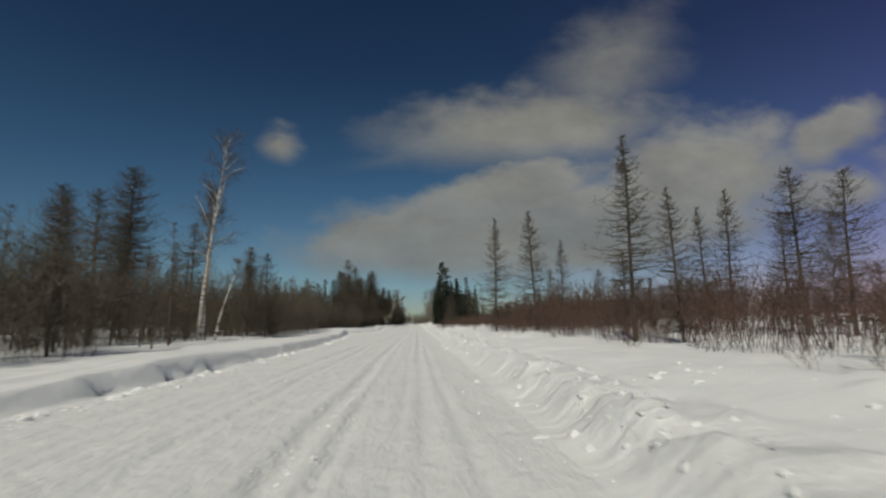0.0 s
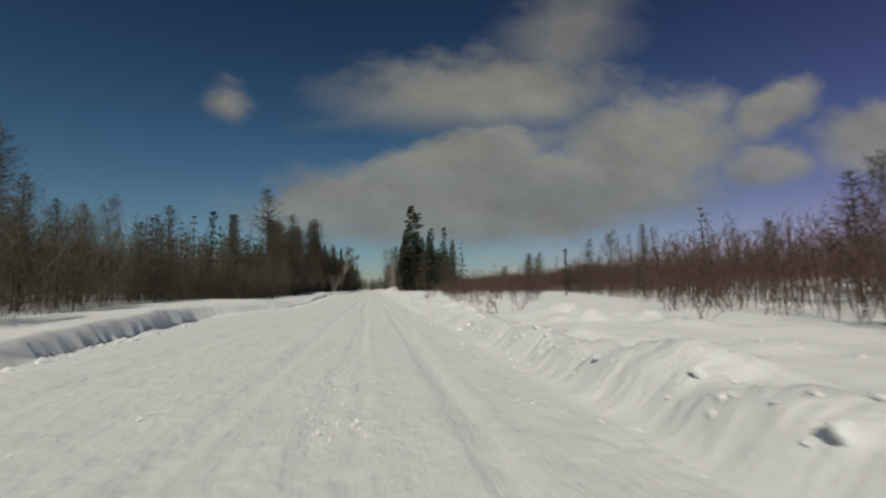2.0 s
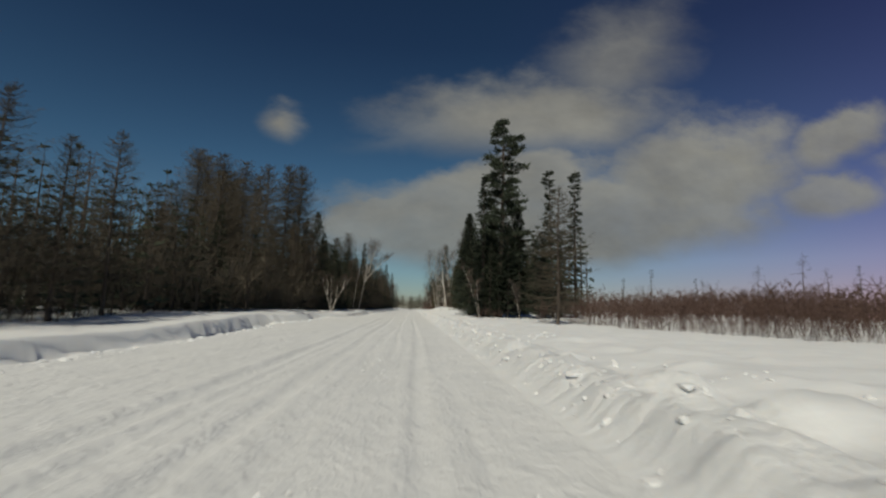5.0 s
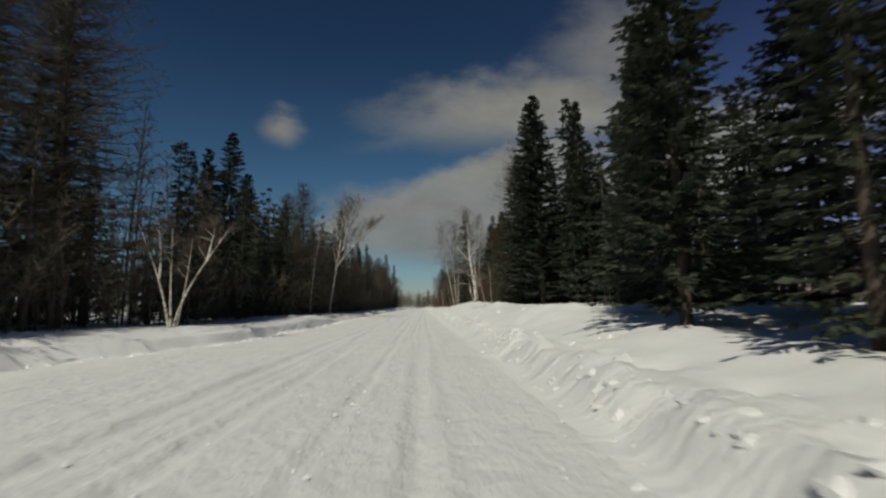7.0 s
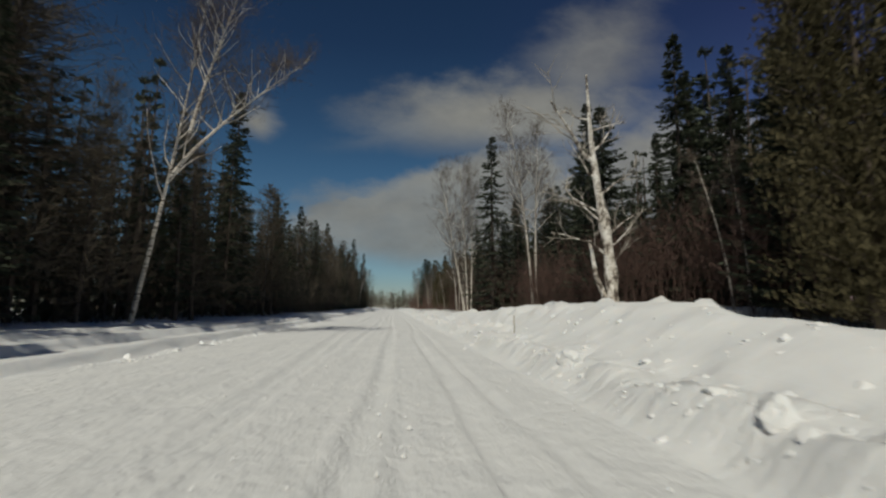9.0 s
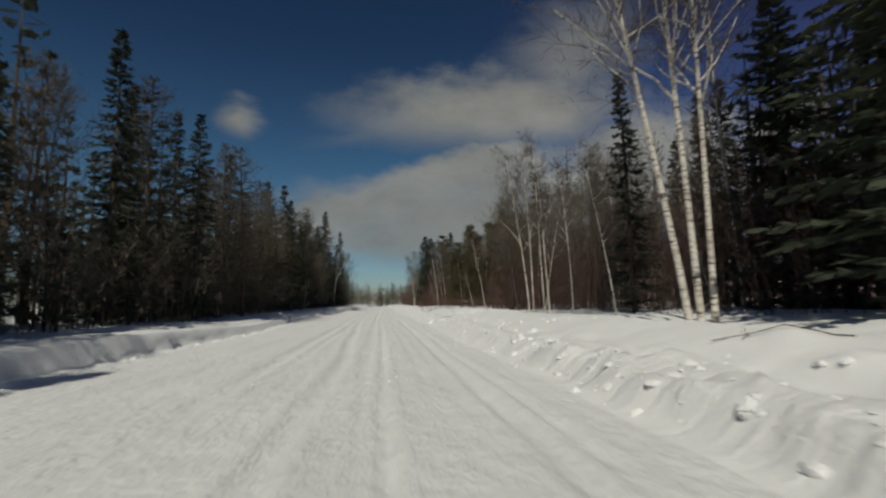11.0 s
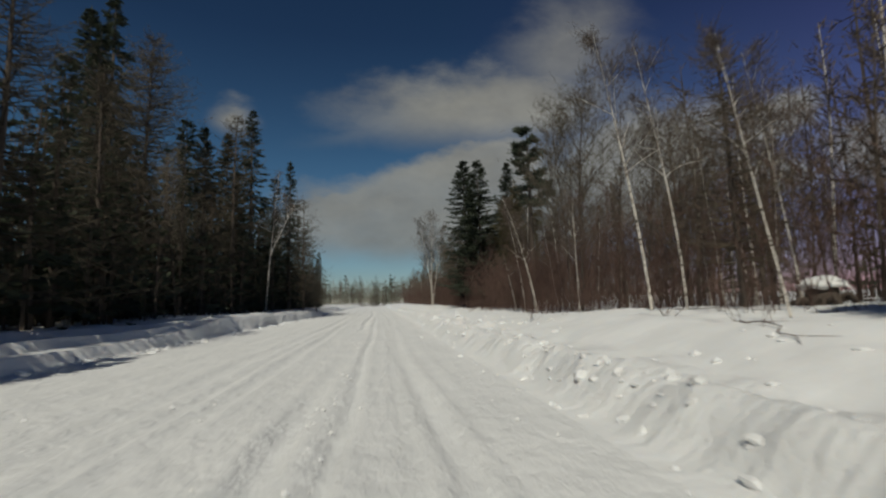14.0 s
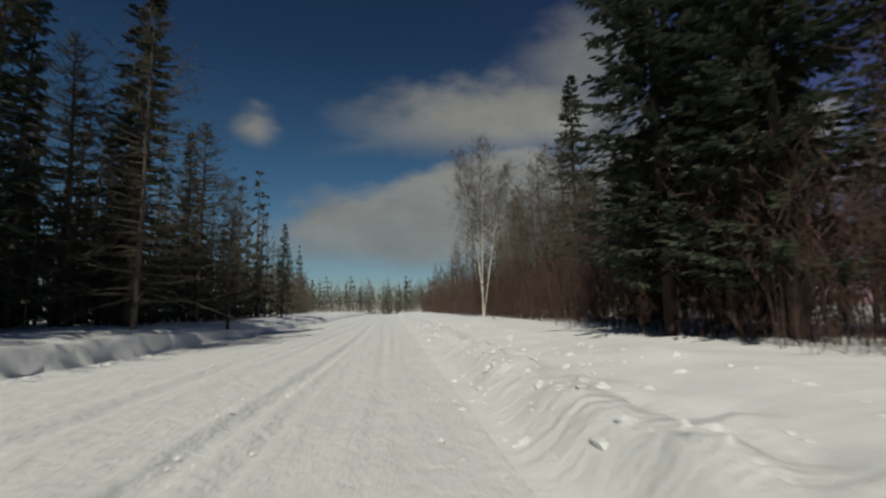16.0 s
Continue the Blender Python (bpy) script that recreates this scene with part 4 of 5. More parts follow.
lone("birch_tree", leaning(221, [(0, 0, 0.9, 0, 7.6), (0.1, 0, 0.5, 0, 6.0)], 0.018, 0.4, 0.6), BIRCH_BARK, BIRCH_TWIG, -10.1, 180.0, WHITE)
lone("birch_tree", leaning(222, [(0, 0, 0.5, 0, 3.6), (0.1, 0, 0.2, 0, 3.2)], 0.05, 0.3, 0.7), BIRCH_BARK, BIRCH_TWIG, -9.6, 264.5, WHITE)
lone("birch_tree", leaning(223, [(0, 0, -0.4, 0, 5.2), (0.35, 0, 0.1, 0, 4.8)], 0.030, 0.5, 0.5), BIRCH_BARK, BIRCH_TWIG, 8.0, 257.5, WHITE)
lone("birch_tree", leaning(226, [(0, 0, -1.25, 0.1, 4.0), (0.1, 0, -0.25, 0, 2.9)], 0.010, 0.5, 0.5), BIRCH_BARK, BIRCH_TWIG, 5.3, 132.3, "thin white birch leaning before a dark pine")
lone("birch_tree", leaning(227, [(0, 0, -0.7, 0.1, 3.1), (0.1, 0.1, -0.3, 0.1, 2.2)], 0.010, 0.5, 0.5), BIRCH_BARK, BIRCH_TWIG, 8.7, 133.4, "thin white birch leaning before a dark pine")
lone("birch_tree", leaning(224, [(0, 0, 1.1, 0.2, 12.6), (0.1, 0.1, 0.2, 0.8, 9.0)], 0.085, 2.2, 0.5), BIRCH_BARK, BIRCH_TWIG, -12.1, 28.6, "tall white birch above the brush")
lone("birch_tree", leaning(232, [(0, 0, 1.3, 0, 4.8)], 0.10, 0.5, 0.6), BIRCH_BARK, BIRCH_TWIG, -11.0, 28.2, "short leaning white birch stem beside a tall birch")


def snag():
    """The broken, bark-stripped trunk of an old birch."""
    rng = np.random.RandomState(5)
    g, tw, limbs = Geo(), Geo(), []
    f = np.linspace(0, 1, 14)
    pts = np.stack([-0.10 - 0.75 * f ** 1.2 + 0.08 * np.sin(f * 7), 0.05 * np.sin(f * 5), f * 7.9], 1)
    g.pipe(pts, np.r_[0.25, 0.185, 0.165 * np.ones(4), np.linspace(0.15, 0.03, 8)] * (1 + 0.16 * rng.randn(14)), 10)
    for z, a, ln, r in [(0.62, 3.3, 1.9, 0.09), (0.66, 0.2, 1.0, 0.06), (0.55, 2.9, 1.2, 0.05), (0.48, 0.0, 1.1, 0.05), (0.36, 3.4, 1.5, 0.05), (0.30, 0.4, 1.2, 0.045),
                        (0.40, 2.6, 1.3, 0.04), (0.22, 3.1, 1.6, 0.05), (0.26, 5.5, 1.0, 0.04), (0.75, 0.3, 0.9, 0.04), (0.8, 3.2, 0.8, 0.04), (0.18, 0.1, 0.9, 0.04)]:
        o = at_height(pts, np.array([z]))[0]
        d = unit(np.array([math.cos(a), math.sin(a) * 0.6, 0.55]))
        limb = Geo()
        grow(rng, limb, tw, o, d, ln * 1.35, r * 0.85, 2, 0.5, 3, 0.5, 6, 0.016)
        limbs.append(limb)
    g.pipe([(-0.1, 0.1, 0), (-0.55, 0.15, 1.1), (-0.75, 0.15, 2.3)], [0.12, 0.08, 0.05], 7)
    parts = [("trunk", g.mesh("trunk", OLD_BARK, True))] + [("limb", m.mesh("limb", OLD_BARK, True)) for m in limbs]
    top = thing("dead_tree", parts + [("crown", tw.mesh("crown", DEAD_WOOD))], "bleached dead birch trunk with broken bare limbs", "tree")
    top.matrix_basis = pose(6.5, 186.0, float(ground_z(6.5, 186.0)) - 0.25)
    TAKEN.append((6.5, 186.0))


snag()


# ---- forest on both sides ----
def mix_of(side, y):
    """Kinds and heights that grow on a side of the road at a distance along it."""
    if side < 0:
        if y < 62:
            return [("larch", 3.8, 6.5), ("aspen", 3.6, 6.0), ("larch", 3.5, 5.5), ("aspen", 3.4, 5.0)]
        if y < 92:
            return [("larch", 4.5, 6.5), ("larch", 4, 6), ("aspen", 4, 6), ("larch", 5, 7)]
        if y < 128:
            return [("larch", 6, 8.5), ("larch", 6, 8), ("larch", 5, 8), ("spruce", 5, 7.5), ("larch", 6.5, 9)]
        if y < 150:
            return [("larch", 7, 10), ("spruce", 5, 8), ("larch", 7, 9), ("larch", 8, 11)]
        if y < 190:
            return [("larch", 7, 10), ("spruce", 6, 9.5), ("spruce", 7, 10), ("black_spruce", 7, 10)]
        if y < 330:
            return [("spruce", 8, 12), ("black_spruce", 8, 12.5), ("larch", 9, 12), ("spruce", 7, 11), ("aspen", 8, 11)]
        return [("spruce", 7, 11), ("black_spruce", 7, 11), ("larch", 7, 11), ("aspen", 7, 10), ("aspen", 7, 10)]
    if y < 132:
        return [("aspen", 2.8, 4.2), ("larch", 3.5, 6), ("black_spruce", 2.2, 4.0), ("aspen", 3, 4.5)]
    if y < 222:
        return [("spruce", 8, 12), ("fir", 7, 11), ("black_spruce", 8, 11), ("spruce", 7, 11)]
    return [("birch", 7, 10.5), ("aspen", 7, 11), ("aspen", 8, 11), ("aspen", 6, 9), ("larch", 7, 10)]


def edge(side, y):
    """Where the trees begin."""
    if side < 0:
        return np.interp(y, [-40, 20, 56, 64, 74, 80, 100, 130, 160, 240, 330, 360, 425], [-9.5, -9.5, -11.2, -14.0, -14.0, -11.8, -12, -12.5, -11.5, -10, -9.8, -13, -23])
    return np.interp(y, [-40, 20, 60, 131, 133, 148, 152, 185, 200, 260, 600], [12, 12, 14, 17, 11.5, 11.5, 9.0, 9.5, 9.5, 9.0, 8.5])


def free(x, y, gap):
    return all((x - a) ** 2 + (y - b) ** 2 > gap * gap for a, b in TAKEN)


wood = random.Random(4)
TAKEN += [(-9.6, 20.5), (-9.8, 22.5), (-10.2, 25.0), (-11.2, 26.6)]      # open snow before the tall birch
far_list = []
near_count = 0
for side in (-1, 1):
    for row in range(6):
        y = -25.0 + wood.uniform(0, 3)
        while y < 426:
            y += wood.uniform(1.6, 3.4) * (1 + 0.2 * row) * (1.0 if y < 330 else 1.7)
            x = float(edge(side, y)) + side * (row * 2.6 + wood.uniform(-0.6, 1.6))
            sparse = side > 0 and y < 147
            if side > 0 and 132 <= y < 205 and row > 2:
                continue
            if sparse and (wood.random() < 0.55 or y > 96):
                continue
            key, lo, hi = wood.choice(mix_of(side, y))
            h = wood.uniform(lo, hi)
            if (side < 0 and y > 105 and row > 2) or (row > 3 and y > 330):
                continue
            if side > 0 and 205 < y < 238 and row == 0:
                x += 1.2
            if side > 0 and (246 < y < 265 and x < 17 or 284 < y < 302 and x < 13.5):
                continue
            if not free(x, y, 1.7):
                continue
            if (row < 1 or (row < 2 and side > 0)) and y < 322 and near_count < 200:
                plant(key, x, y, h)
                near_count += 1
            else:
                far_list.append((key, x, y, h))
                TAKEN.append((x, y)) if row < 3 else None
# young spruces fill the foot of the dark wood
for _ in range(260):
    y = wood.uniform(112, 330)
    far_list.append(("sapling", float(edge(-1, y)) - wood.uniform(-0.4, 5.5), y, wood.uniform(1.8, 5.0)))
for _ in range(190):
    y = wood.uniform(118, 325)
    far_list.append((wood.choice(["spruce", "spruce", "fir"]), float(edge(-1, y)) - wood.uniform(0.6, 7.0), y, wood.uniform(4.5, 8.0)))
for _ in range(120):
    y = wood.uniform(150, 215)
    far_list.append(("sapling", float(edge(1, y)) + wood.uniform(-0.3, 5.0), y, wood.uniform(1.8, 5.0)))
for _ in range(150):
    y = wood.uniform(0, 112)
    far_list.append(("fine_larch", float(edge(-1, y)) - wood.uniform(0.5, 13.0), y, wood.uniform(3.5, 6.0)))
for _ in range(160):
    y = wood.uniform(205, 330)
    far_list.append((wood.choice(["aspen", "aspen", "birch", "larch"]), float(edge(1, y)) + wood.uniform(1.5, 16.0), y, wood.uniform(7.5, 11.0)))
for _ in range(130):
    y = wood.uniform(150, 222)
    far_list.append((wood.choice(["spruce", "spruce", "fir"]), float(edge(1, y)) + wood.uniform(0.8, 6.5), y, wood.uniform(5.5, 10.0)))
for _ in range(260):
    y = wood.uniform(150, 330)
    far_list.append((wood.choice(["spruce", "black_spruce", "spruce", "larch", "aspen"]), float(edge(-1, y)) - wood.uniform(0.8, 9.0), y, wood.uniform(7.0, 11.0)))
for _ in range(110):
    y = wood.uniform(80, 150)
    far_list.append((wood.choice(["larch", "larch", "spruce"]), float(edge(-1, y)) - wood.uniform(0.8, 10.0), y, wood.uniform(5.0, 8.5)))
for _ in range(170):
    y = wood.uniform(256, 335)
    far_list.append(("sapling", float(edge(-1, y)) - wood.uniform(-0.2, 4.0), y, wood.uniform(2.5, 5.5)))
for _ in range(55):
    y = wood.uniform(172, 226)
    far_list.append((wood.choice(["spruce", "fir", "black_spruce"]), float(edge(-1, y)) - wood.uniform(0.6, 5.5), y, wood.uniform(8.0, 12.5)))
for _ in range(16):
    far_list.append((wood.choice(["spruce", "fir"]), wood.uniform(-19.0, -12.0), wood.uniform(284, 304), wood.uniform(8.0, 11.0)))
# the depth of the dark wood
for _ in range(240):
    y = wood.uniform(120, 340)
    far_list.append(("deep_spruce", float(edge(-1, y)) - wood.uniform(6.0, 26.0), y, wood.uniform(7.0, 11.5)))
for _ in range(150):
    y = wood.uniform(152, 224)
    far_list.append(("deep_spruce", float(edge(1, y)) + wood.uniform(4.0, 14.0), y, wood.uniform(8.0, 12.5)))
for _ in range(150):
    y = wood.uniform(208, 345)
    far_list.append(("deep_spruce", float(edge(1, y)) + wood.uniform(15.0, 30.0), y, wood.uniform(4.5, 8.0)))
# the forest goes on behind
for _ in range(330):
    y = wood.uniform(112, 430)
    side = -1 if y < 205 or wood.random() < 0.55 else 1
    x = float(edge(side, y)) + side * (26 + 70 * wood.random() ** 1.3)
    far_list.append(("deep_spruce", x, y, wood.uniform(6.0, 10.0) if side < 0 else wood.uniform(4.5, 7.5)))
# dark spruce tips over the open field
for _ in range(26):
    far_list.append((wood.choice(["black_spruce", "larch", "black_spruce"]), wood.uniform(26, 62), wood.uniform(70, 175), wood.uniform(4.5, 7.5)))
# the road ends in a wall of trees
for _ in range(230):
    far_list.append((wood.choice(["spruce", "aspen", "larch", "aspen", "birch", "sapling"]), wood.uniform(-46, 40), wood.uniform(428, 476), wood.uniform(7, 11)))


def low_tree(key, seed):
    """Arrays of a plainer tree for the depth of the wood: (verts, quads) of trunk and crown."""
    rng = np.random.RandomState(seed)
    if key in ("spruce", "fir", "pine"):
        t, c = conifer(seed, 12.0, 1.9 if key == "spruce" else 2.4, 0.05, 0.2, 0.9, 6, 3, 0.8, 0.4, 0.0, 0.38, False)
    elif key == "deep_spruce":
        t, c = conifer(seed, 12.0, 2.1, 0.02, 0.2, 1.2, 6, 2, 0.75, 0.4, 0.0, 0.55, False)
    elif key == "sapling":
        t, c = conifer(seed, 4.0, 1.15, 0.0, 0.1, 0.5, 6, 2, 0.7, 0.4, 0.0, 0.26, False)
    elif key == "black_spruce":
        t, c = conifer(seed, 11.0, 1.1, 0.08, 0.4, 0.8, 6, 3, 0.55, 0.5, 0.35, 0.28, False)
    elif key == "cedar":
        t, c = conifer(seed, 8.0, 2.1, 0.02, -0.25, 0.5, 7, 4, 0.5, 0.45, 0.0, 0.24, False)
    elif key == "fine_larch":
        t, c = larch(seed, 9.0, 2.3, 0.42, 7, 0.014, 0.7)
    else:
        t, c = Geo(), Geo()
        h = 9.0
        pts = bent(rng, h, (rng.randn() * 0.3, rng.randn() * 0.3), 0.15, 6)
        t.pipe(pts, (0.009 if key == 'larch' else 0.005) * h * (1 - np.linspace(0, 1, 6)) ** 0.9 + 0.012, 5)
        bare = 0.08 if key == "larch" else 0.25
        n = 64
        z = bare + (0.99 - bare) * rng.rand(n)
        a = rng.rand(n) * 6.283
        up = 0.0 if key == "larch" else 1.1
        ln = (1.9 if key == "larch" else 2.2) * ((1 - z) ** 0.7 + 0.12) * (0.4 + 0.7 * rng.rand(n))
        d = unit(np.stack([np.cos(a), np.sin(a), up + 0.25 * rng.randn(n)], 1))
        o = at_height(pts, z)
        c.twigs(o, o + d * ln[:, None], unit(np.cross(d, rng.randn(n, 3))), 0.024)
        for _ in range(4):
            f = 0.25 + 0.7 * rng.rand(n)
            q = o + d * (ln * f)[:, None]
            e = unit(d + rng.randn(n, 3) * 0.6)
            c.twigs(q, q + e * (ln * 0.5)[:, None], unit(np.cross(e, rng.randn(n, 3))), 0.026)
    return t.arrays(), c.arrays()


def woods(name, items, label):
    slots = {"deep_spruce": (0, 1), "sapling": (0, 1), "spruce": (0, 1), "fir": (0, 1), "pine": (0, 1), "black_spruce": (0, 1), "cedar": (0, 5), "larch": (0, 2), "fine_larch": (0, 2), "birch": (3, 4), "aspen": (0, 4)}
    low = {key: [low_tree(key, 900 + 7 * n + i) for i in range(2)] for n, key in enumerate(sorted({k for k, *_ in items}))}
    V, Q, T, I, J, n = [], [], [], [], [], 0
    rng = np.random.RandomState(3)
    zs = ground_z([i[1] for i in items], [i[2] for i in items])
    for (key, x, y, h), z in zip(items, zs):
        pair = low[key][rng.randint(2)]
        s = h / pair[0][0][:, 2].max()
        a = rng.rand() * 6.283
        R = np.array([[math.cos(a), -math.sin(a), 0], [math.sin(a), math.cos(a), 0], [0, 0, 1]]) * s
        for (v, q, t), slot in zip(pair, slots[key]):
            V.append(v @ R.T + [x, y, z - 0.1])
            Q.append(q + n)
            T.append(t + n)
            I.append(np.full(len(q), slot))
            J.append(np.full(len(t), slot))
            n += len(v)
    me = mesh_from(name, np.concatenate(V), [np.concatenate(Q), np.concatenate(T)], [CONIFER_BARK, SPRUCE_NEEDLE, LARCH_TWIG, BIRCH_BARK, BIRCH_TWIG, CEDAR_NEEDLE], np.concatenate(I + J))
    tagged(new(name, me), label, "forest", kind="stuff")


woods("woods", far_list, "mixed winter forest of spruce, larch and bare hardwoods")


# ---- brush ----
def brush(name, n, place, height, mat, label, seed, twigs=10, fine=0.022):
    """A thicket of thin leafless stems."""
    rng = np.random.RandomState(seed)
    x, y = place(rng, n)
    z = ground_z(x, y)
    h = height(rng, x, y)
    o = np.stack([x, y, z - 0.05], 1)
    d = unit(np.stack([rng.randn(n) * 0.22, rng.randn(n) * 0.22, np.ones(n)], 1))
    mid = o + d * (h * 0.5)[:, None]
    end = o + unit(d + rng.randn(n, 3) * [0.18, 0.18, 0.05]) * h[:, None]
    g = Geo()
    g.sticks(o, mid, 0.009, 0.007)
    g.sticks(mid, end, 0.007, 0.002)
    for k in range(twigs):
        f = 0.40 + 0.60 * rng.rand(n) ** 0.8
        p = np.where(f[:, None] < 0.5, o + (mid - o) * (2 * f)[:, None], mid + (end - mid) * (2 * f - 1)[:, None])
        t = unit(d * 0.8 + rng.randn(n, 3) * [0.55, 0.55, 0.3])
        g.twigs(p, p + t * (np.minimum(h, 3.2) * (0.06 + 0.17 * rng.rand(n)))[:, None], unit(np.cross(t, rng.randn(n, 3))), fine)
    tagged(new(name, g.mesh(name, mat)), label, "brush", kind="stuff")


def right_near(rng, n):
    y = -20 + 104 * rng.rand(n)
    e = np.interp(y, [-40, 20, 42, 50, 58, 66, 84], [8.6, 8.0, 7.6, 8.8, 11.5, 14.5, 19.0])
    return e + 15 * rng.rand(n) ** 1.1 + 1.2 * fbm(y * 0.3, y * 0, 3), y


def right_low(rng, n):
    y = 80 + 50 * rng.rand(n)
    e = np.interp(y, [80, 92, 110, 130], [19.0, 19.0, 15.0, 9.0])
    return e + 24 * rng.rand(n) ** 1.5 + 1.2 * fbm(y * 0.3, y * 0, 3), y


def right_deep(rng, n):
    y = 190 + 220 * rng.rand(n) ** 1.15
    e = np.interp(y, [190, 200, 246, 250, 262, 266, 272, 300, 320, 600], [9.5, 8.6, 8.2, 10.0, 10.0, 8.0, 7.0, 7.2, 8.0, 8.0])
    return e + 10 * rng.rand(n) ** 1.4, y


def right_tall(rng, n):
    y = 206 + 124 * rng.rand(n)
    return np.interp(y, [206, 222, 238, 246, 250, 264, 270, 300, 330], [15.0, 13.0, 11.5, 12.0, 17.0, 17.0, 13.0, 13.5, 14.0]) + 14 * rng.rand(n) ** 1.2, y


def right_field(rng, n):
    a, q = rng.rand(n) * 6.283, np.sqrt(rng.rand(n)) * (0.75 + 0.5 * rng.rand(n))
    return np.maximum(32 + 19 * q * np.cos(a), 14.5 + 2 * rng.rand(n)), 150 + 28 * q * np.sin(a)


def far_sides(rng, n):
    y = 318 + 112 * rng.rand(n)
    left = np.interp(y, [318, 360, 425], [-9.4, -12.0, -22.0]) - 5 * rng.rand(n)
    return np.where(rng.rand(n) < 0.55, left, 8.8 + 5 * rng.rand(n)), y


def end_wall(rng, n):
    return -26 + 40 * rng.rand(n), 426 + 10 * rng.rand(n)


def right_mid(rng, n):
    y = 173 + 30 * rng.rand(n)
    return np.interp(y, [173, 180, 186, 203], [8.2, 9.0, 7.6, 8.0]) + 4.5 * rng.rand(n), y


def right_thicket(rng, n):
    return 8.2 + 4.0 * rng.rand(n) ** 1.2, 282 + 46 * rng.rand(n)


def left_foot(rng, n):
    y = 125 + 135 * rng.rand(n)
    return np.interp(y, [125, 160, 240, 320], [-11.6, -10.8, -9.4, -9.2]) - 3.5 * rng.rand(n), y


def left_mid(rng, n):
    y = 12 + 136 * rng.rand(n)
    return np.interp(y, [12, 18, 32, 40, 56, 64, 74, 78, 100, 130, 148], [-11.5, -13.6, -13.6, -11.8, -12.2, -14.6, -14.6, -12.4, -12.6, -13.0, -12.6]) - 8 * rng.rand(n) ** 1.3, y


def left_low(rng, n):
    y = np.where(rng.rand(n) < 0.75, -20 + 150 * rng.rand(n), 130 + 190 * rng.rand(n))
    e = np.interp(y, [-40, 15, 19, 30, 35, 56, 64, 74, 79, 130, 160, 240, 320], [-9.0, -9.0, -12.4, -12.6, -9.8, -10.6, -13.2, -13.2, -10.8, -12, -11, -9.8, -9.6])
    return e - 9 * rng.rand(n) ** 1.3, y


TALL = lambda r, x, y: (1.9 + 1.1 * r.rand(len(x))) * (0.75 + 0.5 * vnoise(x * 0.3, y * 0.2)) * np.interp(y, [0, 16, 28, 60, 100, 130], [0.58, 0.66, 0.95, 1.0, 0.95, 0.55])
brush("red_brush", 7600, right_near, TALL, BRUSH, "thicket of leafless reddish-brown willow brush", 1, 20, 0.009)
brush("willow_brush", 6600, right_low, TALL, BRUSH, "thicket of leafless reddish-brown willow brush", 7, 10, 0.022)
brush("far_brush", 2600, far_sides, lambda r, x, y: 2.5 + 4.5 * r.rand(len(x)), GREY_BRUSH, "grey leafless saplings along the far road", 8, 6, 0.05)
brush("roadside_brush", 9500, right_deep, lambda r, x, y: 1.9 + 2.7 * r.rand(len(x)), BRUSH, "leafless reddish-brown saplings under birches", 2, 12, 0.011)
brush("end_brush", 1100, end_wall, lambda r, x, y: 3.0 + 4.0 * r.rand(len(x)), GREY_BRUSH, "grey-brown leafless saplings before the far woods", 10, 6, 0.06)
brush("field_brush", 2200, right_field, lambda r, x, y: 1.8 + 1.2 * r.rand(len(x)), BRUSH, "low reddish-brown brush across open snow", 6, 8)
brush("birch_thicket", 1700, right_thicket, lambda r, x, y: 1.8 + 2.2 * r.rand(len(x)), BRUSH, "dark reddish-brown thicket at the foot of firs", 9, 18, 0.009)
brush("wood_brush", 2600, right_mid, lambda r, x, y: 1.4 + 2.2 * r.rand(len(x)), BRUSH, "dark reddish-brown brush at the foot of spruces", 12, 14, 0.012)
brush("young_larches", 5400, left_mid, lambda r, x, y: 2.6 + 2.6 * r.rand(len(x)), GREY_BRUSH, "grey-brown haze of young leafless larches", 13, 16, 0.012)
brush("understory_brush", 3000, left_foot, lambda r, x, y: 1.8 + 2.6 * r.rand(len(x)), GREY_BRUSH, "grey-brown leafless understory at the foot of the wood", 5, 10)
brush("hardwood_saplings", 3900, right_tall, lambda r, x, y: 4.0 + 5.5 * r.rand(len(x)), BRUSH, "dense leafless reddish-brown young hardwoods behind birches", 4, 22, 0.009)
brush("grey_brush", 7600, left_low, lambda r, x, y: 1.9 + 1.8 * r.rand(len(x)), GREY_BRUSH, "thicket of leafless grey-brown brush", 3, 16, 0.014)


# ---- shrubs and snow lumps by the road ----
SHRUBS = [[("stem", g.mesh("stem", BRUSH)) for g in shrub(301 + i, 1.5, 6, 0.9)] for i in range(4)]


def put_shrub(x, y, size, tilt=0.0):
    rng = random.Random(int(x * 77 + y * 131))
    ob = thing("shrub", SHRUBS[rng.randrange(4)], "small leafless shrub poking out of the snow", "shrub", "shrubs in the roadside snow")
    ob.matrix_basis = pose(x, y, float(ground_z(x, y)) - 0.05, 0, tilt, 0) @ pose(0, 0, 0, 0, 0, rng.uniform(0, 360)) @ Matrix.Diagonal((size, size, size, 1))


